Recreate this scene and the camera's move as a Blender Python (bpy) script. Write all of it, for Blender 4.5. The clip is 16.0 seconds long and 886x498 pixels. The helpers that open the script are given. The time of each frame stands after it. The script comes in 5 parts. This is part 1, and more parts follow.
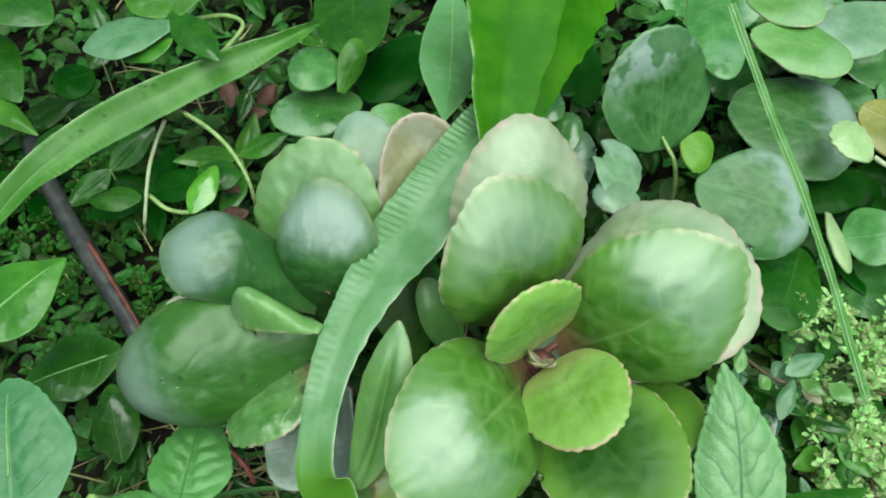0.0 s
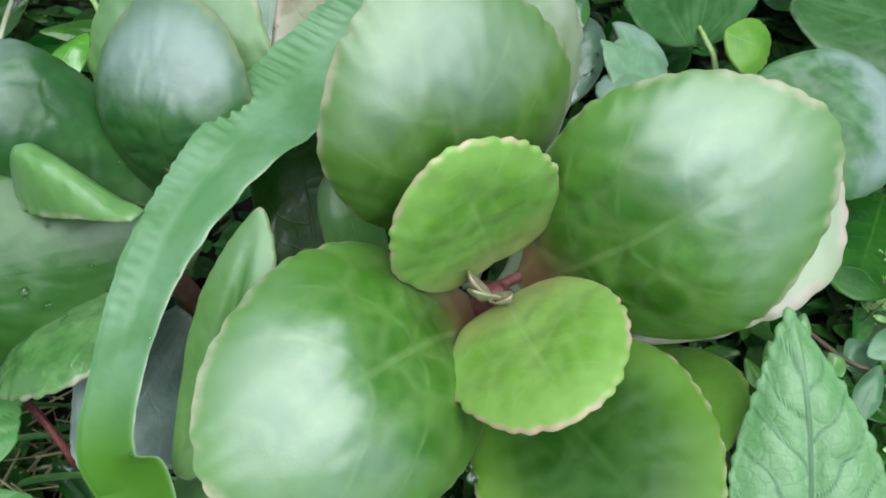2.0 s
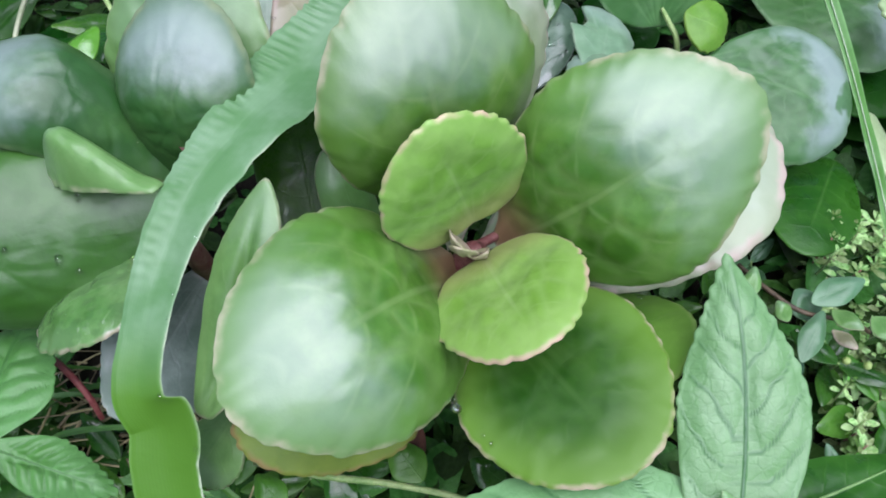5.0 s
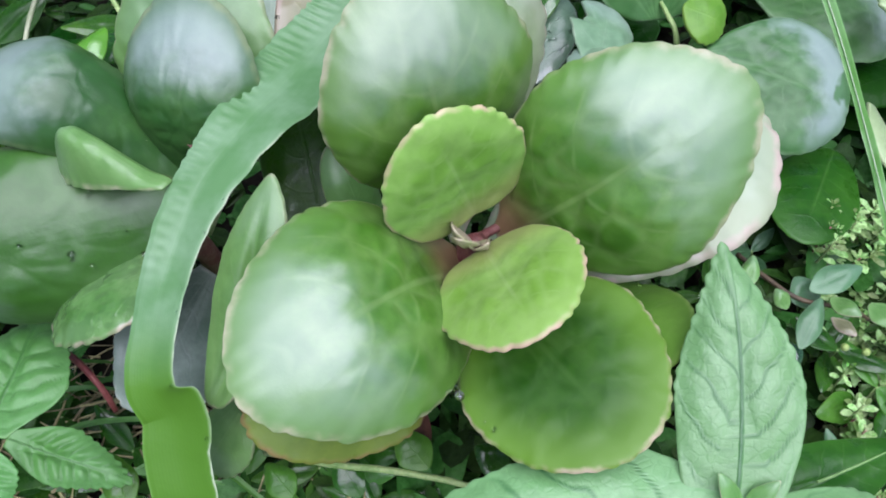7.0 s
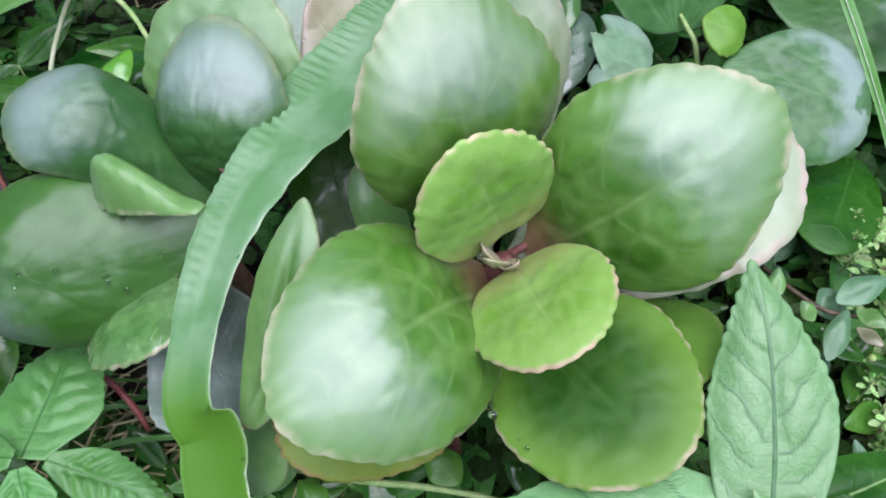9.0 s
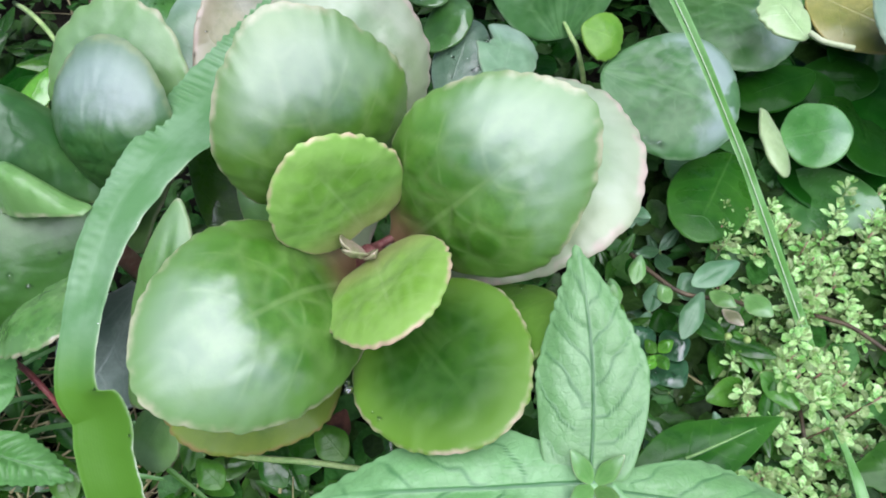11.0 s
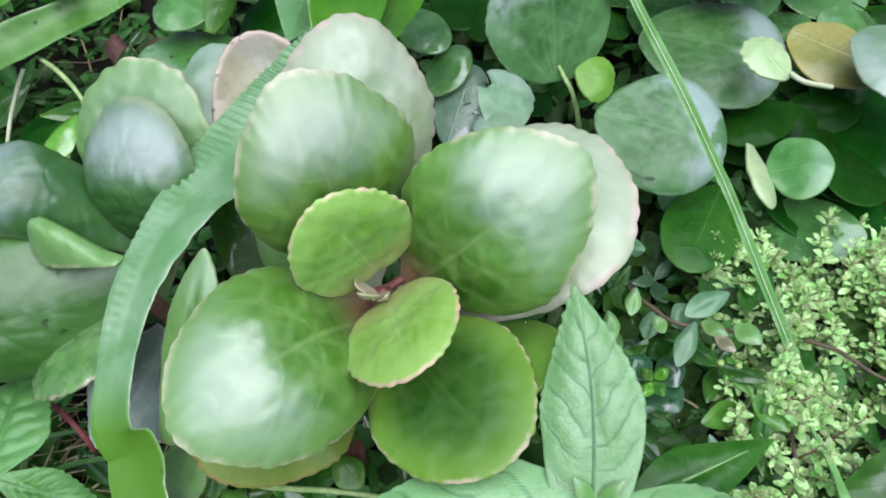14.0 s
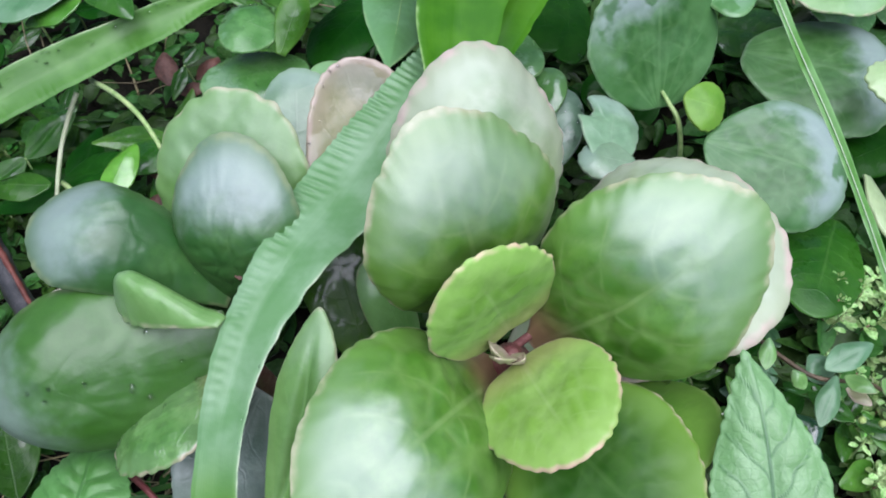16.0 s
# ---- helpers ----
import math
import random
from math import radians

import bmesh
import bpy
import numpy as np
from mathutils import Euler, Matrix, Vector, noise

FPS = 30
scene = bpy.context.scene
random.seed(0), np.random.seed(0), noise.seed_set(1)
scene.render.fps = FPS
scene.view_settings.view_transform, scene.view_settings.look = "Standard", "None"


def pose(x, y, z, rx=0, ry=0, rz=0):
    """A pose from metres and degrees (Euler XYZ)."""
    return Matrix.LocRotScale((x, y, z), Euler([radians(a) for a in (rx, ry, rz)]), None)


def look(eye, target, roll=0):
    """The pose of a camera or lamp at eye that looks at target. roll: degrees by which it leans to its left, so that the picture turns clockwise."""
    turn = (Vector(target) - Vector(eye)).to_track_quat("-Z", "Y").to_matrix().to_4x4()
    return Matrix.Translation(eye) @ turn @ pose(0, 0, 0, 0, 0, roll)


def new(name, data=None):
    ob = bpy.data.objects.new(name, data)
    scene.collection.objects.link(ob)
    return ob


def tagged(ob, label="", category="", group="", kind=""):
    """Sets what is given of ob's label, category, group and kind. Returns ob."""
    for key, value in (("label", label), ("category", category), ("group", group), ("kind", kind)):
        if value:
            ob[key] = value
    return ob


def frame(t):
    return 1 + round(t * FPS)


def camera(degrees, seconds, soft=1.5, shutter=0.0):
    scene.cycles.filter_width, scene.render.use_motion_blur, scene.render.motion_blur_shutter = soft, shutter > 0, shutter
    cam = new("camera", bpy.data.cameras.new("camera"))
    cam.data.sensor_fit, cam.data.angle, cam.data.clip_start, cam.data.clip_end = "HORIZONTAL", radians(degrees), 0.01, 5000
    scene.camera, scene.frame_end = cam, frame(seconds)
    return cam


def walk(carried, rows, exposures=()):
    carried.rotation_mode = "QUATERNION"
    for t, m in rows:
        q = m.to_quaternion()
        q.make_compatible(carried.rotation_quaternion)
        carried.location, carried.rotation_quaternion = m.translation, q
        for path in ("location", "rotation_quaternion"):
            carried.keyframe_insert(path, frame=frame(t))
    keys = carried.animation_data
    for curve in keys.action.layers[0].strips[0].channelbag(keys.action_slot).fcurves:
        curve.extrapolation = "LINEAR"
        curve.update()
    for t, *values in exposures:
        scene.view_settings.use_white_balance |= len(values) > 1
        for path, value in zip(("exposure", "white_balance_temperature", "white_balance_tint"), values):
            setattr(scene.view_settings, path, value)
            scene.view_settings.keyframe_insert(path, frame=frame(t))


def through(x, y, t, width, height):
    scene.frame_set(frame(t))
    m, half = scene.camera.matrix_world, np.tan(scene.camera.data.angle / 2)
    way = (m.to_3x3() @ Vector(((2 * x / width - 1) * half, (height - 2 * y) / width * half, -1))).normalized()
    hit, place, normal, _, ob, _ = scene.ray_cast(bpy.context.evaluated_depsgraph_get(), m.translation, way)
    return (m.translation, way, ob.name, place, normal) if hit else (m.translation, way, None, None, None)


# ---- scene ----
cam = camera(58.7, 16.0, soft=1.9)
PATH = [
    (0, -0.0408, -0.1210, 0.4276, 29.16, -0.05, 0.11),
    (0.5, -0.0238, -0.1196, 0.4015, 30.49, 0.07, 2.02),
    (1, -0.0005, -0.0885, 0.3460, 30.38, -0.40, 3.33),
    (1.5, -0.0381, -0.0878, 0.3403, 30.62, -0.37, 3.73),
    (2, -0.0079, -0.0973, 0.3020, 30.60, -0.60, 3.93),
    (2.5, -0.0047, -0.0843, 0.2870, 29.55, -0.81, 3.67),
    (3, -0.0046, -0.0755, 0.2924, 30.23, -0.81, 3.66),
    (3.5, 0.0023, -0.0923, 0.2960, 30.02, -0.54, 3.47),
    (4, -0.0058, -0.1068, 0.3070, 29.52, -0.85, 3.05),
    (6.5, 0.0006, -0.1198, 0.3278, 29.44, 0.84, 2.48),
    (7, -0.0015, -0.1204, 0.3273, 29.14, 0.64, 2.40),
    (7.5, -0.0009, -0.1214, 0.3305, 29.35, 0.79, 2.30),
    (8, 0.0007, -0.1216, 0.3335, 29.06, 0.71, 2.30),
    (8.5, -0.0004, -0.1211, 0.3322, 29.27, 1.23, 2.26),
    (9, -0.0075, -0.1174, 0.3323, 29.34, 1.69, 2.04),
    (9.5, 0.0028, -0.1229, 0.3314, 29.48, 2.04, 2.24),
    (10, 0.0223, -0.1251, 0.3373, 29.09, 1.62, 1.71),
    (12.5, 0.0428, -0.1413, 0.3704, 30.33, 3.16, 0.47),
    (13, 0.0431, -0.1372, 0.3766, 30.26, 2.92, 0.15),
    (13.5, 0.0364, -0.1350, 0.3696, 30.62, 2.93, 0.09),
    (14, 0.0368, -0.1337, 0.3721, 30.67, 2.87, 0.00),
    (14.5, 0.0414, -0.1294, 0.3863, 30.72, 2.59, -0.05),
    (15, 0.0359, -0.1288, 0.3752, 30.84, 2.65, -0.17),
    (15.5, 0.0237, -0.1181, 0.3714, 30.73, 2.38, -0.26),
    (16, -0.0129, -0.1032, 0.3564, 30.92, 2.22, -0.56),
]
# the clip's camera warms from a greener, slightly darker picture to a neutral one
EXPOSURES = [(0.0, 0.0, 6750, -14), (0.5, 0.18, 6600, -11), (1.0, 0.05, 6450, -9), (1.5, 0.06, 6300, -3), (2.0, -0.05, 6150, 2), (2.5, -0.15, 6050, 6), (3.0, -0.12, 6000, 16), (4.0, 0.04, 5950, 19), (8.0, 0.11, 5980, 20), (12.5, 0.19, 6100, 14), (16.0, 0.14, 6000, 19)]
walk(cam, [(t, pose(x, y, z, rx, ry, rz)) for t, x, y, z, rx, ry, rz in PATH], EXPOSURES)

# ---- light: a bright, hazy sky with a soft sun high overhead ----
SUN_UP, SUN_ROUND = 78.0, 148.0
world = bpy.data.worlds.new("sky")
scene.world = world
world.use_nodes = True
wn = world.node_tree
sky = wn.nodes.new("ShaderNodeTexSky")
sky.sky_type = "NISHITA"
sky.sun_disc = False
sky.sun_elevation, sky.sun_rotation = radians(SUN_UP), radians(SUN_ROUND)
sky.dust_density = 4.0
sky.air_density = 1.0
wn.links.new(sky.outputs["Color"], wn.nodes["Background"].inputs["Color"])
wn.nodes["Background"].inputs["Strength"].default_value = 0.085
sun = new("sun", bpy.data.lights.new("sun", "SUN"))
sun.data.energy, sun.data.angle, sun.data.color = 5.9, radians(74), (0.97, 0.975, 1.045)
sun.matrix_world = look(
    (math.sin(radians(SUN_ROUND)) * math.cos(radians(SUN_UP)), math.cos(radians(SUN_ROUND)) * math.cos(radians(SUN_UP)), math.sin(radians(SUN_UP))),
    (0, 0, 0))


# ---- materials ----
class Nodes:
    """A short hand for one material's node tree."""

    def __init__(self, name):
        self.mat = bpy.data.materials.new(name)
        self.mat.use_nodes = True
        self.tree = self.mat.node_tree
        self.tree.nodes.clear()

    def add(self, kind):
        return self.tree.nodes.new("ShaderNode" + kind)

    def put(self, socket, value):
        if isinstance(value, bpy.types.NodeSocket):
            self.tree.links.new(value, socket)
        elif value is not None:
            if socket.type == "RGBA" and not hasattr(value, "__len__"):
                value = (value, value, value)
            socket.default_value = (*value, 1.0) if socket.type == "RGBA" and len(value) == 3 else value

    def math(self, op, a, b=0.0, clamp=False):
        n = self.add("Math")
        n.operation, n.use_clamp = op, clamp
        self.put(n.inputs[0], a), self.put(n.inputs[1], b)
        return n.outputs[0]

    def attr(self, name):
        n = self.add("Attribute")
        n.attribute_name = name
        return n.outputs["Fac"]

    def ramp(self, value, a, b, lo=0.0, hi=1.0):
        n = self.add("MapRange")
        n.interpolation_type = "SMOOTHSTEP"
        self.put(n.inputs["Value"], value)
        for key, v in (("From Min", a), ("From Max", b), ("To Min", lo), ("To Max", hi)):
            n.inputs[key].default_value = v
        return n.outputs["Result"]

    def noise(self, scale, detail=3.0, rough=0.55):
        n = self.add("TexNoise")
        n.inputs["Scale"].default_value, n.inputs["Detail"].default_value, n.inputs["Roughness"].default_value = scale, detail, rough
        self.put(n.inputs["Vector"], self.add("TexCoord").outputs["Object"])
        return n.outputs["Fac"]

    def mix(self, fac, a, b):
        n = self.add("Mix")
        n.data_type = "RGBA"
        self.put(n.inputs[0], fac), self.put(n.inputs[6], a), self.put(n.inputs[7], b)
        return n.outputs[2]

    def finish(self, color, rough, bump=None, strength=0.3, distance=0.0006, sheen=0.00, coat=0.0, through=0.0, glow=None, spec=0.5, coat_rough=0.12):
        p = self.add("BsdfPrincipled")
        self.put(p.inputs["Base Color"], color), self.put(p.inputs["Roughness"], rough)
        self.put(p.inputs["Specular IOR Level"], spec)
        self.put(p.inputs["Sheen Weight"], sheen)
        p.inputs["Sheen Roughness"].default_value = 0.45
        p.inputs["Sheen Tint"].default_value = (0.85, 0.95, 1.0, 1.0)
        self.put(p.inputs["Coat Weight"], coat)
        p.inputs["Coat Roughness"].default_value = coat_rough
        if bump is not None:
            b = self.add("Bump")
            b.inputs["Strength"].default_value, b.inputs["Distance"].default_value = strength, distance
            self.put(b.inputs["Height"], bump), self.put(p.inputs["Normal"], b.outputs["Normal"])
        out, shader = self.add("OutputMaterial"), p.outputs["BSDF"]
        if through:
            t, m = self.add("BsdfTranslucent"), self.add("MixShader")
            self.put(t.inputs["Color"], glow or color), self.put(m.inputs[0], through)
            self.put(m.inputs[1], shader), self.put(m.inputs[2], t.outputs["BSDF"])
            shader = m.outputs["Shader"]
        self.put(out.inputs["Surface"], shader)
        return self.mat


def leaf_material(name, body, light, edge, rib, rough=0.34, sheen=0.10, edge_from=0.965, margin=0.5, red=0.0, veins=5.0, vein_deep=0.16, wax_shine=0.0, coat=0.0, through=0.18, wet=0.0, spec=0.6, relief=0.25, coat_rough=0.12, net=0.0, sweep=1.5, jitter=1.1, palm=0.0, mottle=1.0, inner=0.55, blush=0.6, pebble=0.0, skin=0.55, film_size=70, drawn=1.0, patch=0.8, lean=0.0):
    """A leaf: mottled body, lighter margin, coloured rim, midrib and side veins, a waxy paleness that also paints sky
    sheen.
    """
    n = Nodes(name)
    rim, along, across = n.attr("rim"), n.attr("along"), n.attr("across")
    off = n.math("ABSOLUTE", across)
    coarse, fine, grain = n.noise(55), n.noise(260, 4), n.noise(1500, 2)
    info = n.add("ObjectInfo").outputs["Random"]
    col = n.mix(n.math("MULTIPLY", n.ramp(coarse, 0.35, 0.68), mottle), body, light)
    col = n.mix(n.math("MULTIPLY", n.ramp(fine, 0.42, 0.62), 0.3), col, tuple(c * 0.72 for c in body))
    col = n.mix(n.math("MULTIPLY", n.ramp(rim, inner, 1.0), margin), col, light)
    # side veins sweep from the midrib towards the tip
    phase = n.math("SUBTRACT", n.math("MULTIPLY", along, veins), n.math("MULTIPLY", n.math("POWER", off, 1.5), sweep))
    saw = n.math("ABSOLUTE", n.math("SUBTRACT", n.math("FRACT", n.math("ADD", phase, n.math("MULTIPLY", n.math("SUBTRACT", coarse, 0.5), jitter))), 0.5))
    side = n.math("MULTIPLY", n.ramp(saw, 0.0, 0.08, 1.0, 0.0), n.ramp(rim, 0.7, 0.95, 1.0, 0.0))
    mid = n.math("MULTIPLY", n.ramp(off, 0.008, 0.05, 1.0, 0.0), n.ramp(along, 0.55, 0.95, 1.0, 0.0))
    seam = n.attr("vein")
    lines = n.math("MAXIMUM", n.math("MAXIMUM", n.math("MULTIPLY", side, 0.55 * drawn), mid), n.math("MULTIPLY", seam, 0.8))
    col = n.mix(n.math("MULTIPLY", lines, vein_deep), col, rib)
    if palm:
        # pale veins spreading from the base
        ray, rv = n.add("TexNoise"), n.add("CombineXYZ")
        n.put(rv.inputs[0], n.math("MULTIPLY", n.math("ARCTAN2", across, n.math("ADD", along, 0.05)), 2.6))
        n.put(rv.inputs[1], n.math("MULTIPLY", along, 0.7))
        ray.inputs["Scale"].default_value, ray.inputs["Detail"].default_value = 1.8, 1.0
        n.put(ray.inputs["Vector"], rv.outputs[0])
        col = n.mix(n.math("MULTIPLY", n.math("MULTIPLY", n.ramp(ray.outputs["Fac"], 0.45, 0.65), n.ramp(along, 0.1, 0.75, 1.0, 0.0)), palm), col, rib)
    if net:
        cells = n.add("TexVoronoi")
        cells.feature = "DISTANCE_TO_EDGE"
        cells.inputs["Scale"].default_value = 330
        n.put(cells.inputs["Vector"], n.add("TexCoord").outputs["Object"])
        lines = n.math("MAXIMUM", lines, n.math("MULTIPLY", n.ramp(cells.outputs["Distance"], 0.0, 0.16, 1.0, 0.0), net))
        col = n.mix(n.math("MULTIPLY", lines, vein_deep * 0.5), col, rib)
    if red:
        col = n.mix(n.math("MULTIPLY", n.ramp(along, 0.06, 0.34, 1.0, 0.0), red), col, (0.24, 0.075, 0.075))
    # Pale mask, strongest at the outer end: painted sky highlight over a waxy coat.
    bloom_shine = n.ramp(n.math("ADD", n.math("ADD", n.math("ADD", n.math("MULTIPLY", n.noise(34, 3), patch), 0.4 - 0.5 * patch), n.math("ADD", n.math("MULTIPLY", n.noise(140, 4), 0.3), n.math("MULTIPLY", across, -lean))), n.math("MULTIPLY", n.ramp(along, 0.4, 0.95), 0.7)), 0.78, 1.2)
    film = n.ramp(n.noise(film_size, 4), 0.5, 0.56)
    if wax_shine:
        dry = n.math("MULTIPLY", bloom_shine, n.ramp(film, 0.0, 1.0, 1.0, 0.15)) if wet else bloom_shine
        col = n.mix(n.math("MULTIPLY", n.math("MULTIPLY", dry, n.ramp(rim, 0.82, 1.0, 1.0, 0.4)), wax_shine), col, (0.5, 0.58, 0.61))
    if wet:
        col = n.mix(n.math("MULTIPLY", film, 0.35 * wet), col, tuple(c * 0.6 for c in body))
    col = n.mix(n.math("MULTIPLY", n.ramp(n.math("ADD", rim, n.math("MULTIPLY", fine, 0.05)), edge_from, edge_from + 0.05), n.ramp(n.noise(120, 2), 0.35, 0.65, 0.05, blush)), col, edge)
    tone = n.add("HueSaturation")
    n.put(tone.inputs["Color"], col)
    n.put(tone.inputs["Value"], n.ramp(info, 0.0, 1.0, 0.88, 1.12))
    n.put(tone.inputs["Hue"], n.ramp(info, 0.0, 1.0, 0.495, 0.505))
    height = n.math("SUBTRACT", n.math("ADD", n.math("MULTIPLY", fine, 0.5), n.math("MULTIPLY", grain, 0.12)), n.math("MULTIPLY", lines, relief))
    if pebble:
        height = n.math("ADD", height, n.math("MULTIPLY", n.noise(150, 3, 0.45), pebble))
    roughness = n.math("ADD", n.math("MULTIPLY", fine, 0.16), rough - 0.08)
    if wet:
        coat = n.math("MULTIPLY", film, wet)
        roughness = n.math("SUBTRACT", roughness, n.math("MULTIPLY", film, 0.12 * wet))
    return n.finish(tone.outputs["Color"], roughness, height, skin, 0.001, sheen, coat, through, None, spec, coat_rough)


SUCC = leaf_material("succulent_leaf", (0.045, 0.14, 0.008), (0.1, 0.22, 0.03), (0.6, 0.5, 0.38), (0.25, 0.36, 0.13), sheen=0.0, red=0.65, wax_shine=0.18, spec=0.88, rough=0.34, coat=0.15, coat_rough=0.25, jitter=0.2, vein_deep=0.35, palm=0.05, mottle=0.8, through=0.2, pebble=0.3, blush=0.55, skin=0.14, edge_from=0.982, margin=0.75)
FLAT = leaf_material("inner_succulent_leaf", (0.012, 0.082, 0.002), (0.11, 0.26, 0.016), (0.55, 0.44, 0.32), (0.13, 0.25, 0.07), sheen=0.02, red=0.05, margin=0.8, palm=0.35, mottle=0.15, inner=0.45, blush=0.9, through=0.15, pebble=0.4, rough=0.5, spec=0.4, skin=0.15, edge_from=0.978)
YOUNG = leaf_material("young_leaf", (0.15, 0.33, 0.035), (0.24, 0.42, 0.09), (0.52, 0.36, 0.26), (0.4, 0.54, 0.24), sheen=0.03, red=0.35, through=0.15, palm=0.1, vein_deep=0.25, mottle=0.6, blush=0.85, pebble=0.6, rough=0.5, spec=0.5, skin=0.2, edge_from=0.975)
PALE = leaf_material("blushed_leaf", (0.14, 0.26, 0.075), (0.32, 0.38, 0.23), (0.56, 0.4, 0.37), (0.28, 0.36, 0.2), sheen=0.02, margin=0.85, edge_from=0.955, wax_shine=0.14, spec=0.8, palm=0.2, pebble=0.6, inner=0.45, blush=0.6, rough=0.4, skin=0.2)
ROSY = leaf_material("rosy_leaf", (0.17, 0.2, 0.06), (0.42, 0.38, 0.26), (0.5, 0.4, 0.33), (0.3, 0.36, 0.2), sheen=0.05, margin=0.85, inner=0.55, edge_from=0.9, wax_shine=0.2, wet=0.2, through=0.25, mottle=0.5)
OLIVE = leaf_material("olive_leaf", (0.06, 0.14, 0.008), (0.15, 0.22, 0.03), (0.3, 0.17, 0.1), (0.2, 0.24, 0.07), sheen=0.0, red=0.0, margin=0.7, palm=0.2, pebble=0.4, rough=0.35, spec=0.3, skin=0.2, edge_from=0.965, wet=0.4)
MIDGREEN = leaf_material("mid_green_leaf", (0.085, 0.22, 0.045), (0.145, 0.295, 0.085), (0.5, 0.46, 0.33), (0.2, 0.34, 0.12), rough=0.4, sheen=0.0, spec=0.6, through=0.15, palm=0.2, mottle=0.7, wax_shine=0.1, blush=0.7, edge_from=0.978, skin=0.25)
GREY = leaf_material("bloomy_sheen_leaf", (0.022, 0.085, 0.016), (0.048, 0.13, 0.03), (0.24, 0.29, 0.14), (0.12, 0.17, 0.08), rough=0.36, sheen=0.0, red=0, wax_shine=0.32, spec=0.55, coat=0.0, coat_rough=0.25, jitter=0.3, vein_deep=0.05, palm=0, wet=0.0, relief=0.1, pebble=0.8, skin=0.25, patch=0.5)
DULL = leaf_material("grey_leaf", (0.08, 0.13, 0.09), (0.18, 0.24, 0.19), (0.4, 0.42, 0.36), (0.25, 0.28, 0.26), sheen=0.03, through=0.05, palm=0.3)
BROAD = leaf_material("carpet_leaf", (0.045, 0.16, 0.03), (0.1, 0.25, 0.07), (0.15, 0.27, 0.1), (0.085, 0.2, 0.05), rough=0.26, sheen=0.02, wax_shine=0.14, spec=0.5, wet=0.7, palm=0.15, pebble=0.4, skin=0.3, film_size=45)
ROUND = leaf_material("round_leaf", (0.026, 0.105, 0.014), (0.06, 0.165, 0.045), (0.24, 0.38, 0.2), (0.22, 0.4, 0.16), rough=0.38, sheen=0.03, spec=0.5, wet=0.4, palm=0.15, through=0.28, edge_from=0.975, pebble=0.4, wax_shine=0.42, skin=0.25, film_size=26, patch=0.8, lean=0.4, vein_deep=0.2)
DEEP = leaf_material("deep_green_leaf", (0.031, 0.122, 0.012), (0.056, 0.165, 0.028), (0.2, 0.26, 0.13), (0.05, 0.12, 0.03), rough=0.38, sheen=0.0, wax_shine=0.32, wet=0.0, vein_deep=0.03, relief=0.1, spec=0.6, margin=0.25, pebble=0.8, coat_rough=0.25, skin=0.25, mottle=0.4, patch=0.4)
LIME = leaf_material("lime_leaf", (0.1, 0.27, 0.025), (0.16, 0.34, 0.045), (0.28, 0.42, 0.1), (0.28, 0.45, 0.12), sheen=0.02, through=0.25, spec=0.3, skin=0.3)
# Deep green leaf, taken darker still: shade among the plants is in its colour.
DARK = leaf_material("shade_dark_leaf", (0.004, 0.034, 0.002), (0.009, 0.05, 0.004), (0.02, 0.08, 0.015), (0.02, 0.07, 0.012), rough=0.3, sheen=0.0, spec=0.05, wet=0.05, through=0.05)
PALEGREEN = leaf_material("pale_green_leaf", (0.28, 0.42, 0.18), (0.36, 0.48, 0.24), (0.42, 0.52, 0.26), (0.4, 0.52, 0.28), sheen=0.10, through=0.25)
GREYPALE = leaf_material("silvery_leaf", (0.11, 0.22, 0.11), (0.18, 0.3, 0.17), (0.3, 0.37, 0.25), (0.22, 0.31, 0.2), sheen=0.1, wax_shine=0.2, spec=0.8, skin=0.25)
TEAL = leaf_material("bluish_leaf", (0.05, 0.15, 0.055), (0.1, 0.215, 0.1), (0.24, 0.36, 0.22), (0.2, 0.34, 0.18), sheen=0.03, wax_shine=0.05, spec=0.5, skin=0.3)
AMBER = leaf_material("ageing_leaf", (0.16, 0.18, 0.035), (0.23, 0.22, 0.06), (0.34, 0.26, 0.08), (0.3, 0.26, 0.07), sheen=0.0)
WET = leaf_material("wet_leaf", (0.07, 0.15, 0.08), (0.13, 0.22, 0.14), (0.3, 0.36, 0.3), (0.13, 0.22, 0.1), rough=0.25, sheen=0.10, wet=1.0, palm=0.2)
SHINY = leaf_material("dark_wet_leaf", (0.016, 0.07, 0.024), (0.035, 0.11, 0.045), (0.09, 0.19, 0.09), (0.08, 0.18, 0.07), rough=0.3, sheen=0.0, spec=0.6, wet=0.9, skin=0.4, film_size=120)
MINT = leaf_material("herb_leaf", (0.115, 0.28, 0.085), (0.165, 0.335, 0.135), (0.16, 0.3, 0.12), (0.025, 0.12, 0.03), rough=0.42, sheen=0.05, veins=5.2, vein_deep=0.8, edge_from=0.985, relief=0.5, net=0.16, sweep=2.4, jitter=0.9, drawn=0.0)
QUILT = leaf_material("quilted_leaf", (0.06, 0.2, 0.035), (0.1, 0.27, 0.075), (0.15, 0.33, 0.09), (0.03, 0.12, 0.02), rough=0.42, sheen=0.03, veins=7.5, vein_deep=0.6, edge_from=0.985, net=0.1, relief=0.5, sweep=2.0, jitter=0.5, spec=0.4, drawn=0.0)
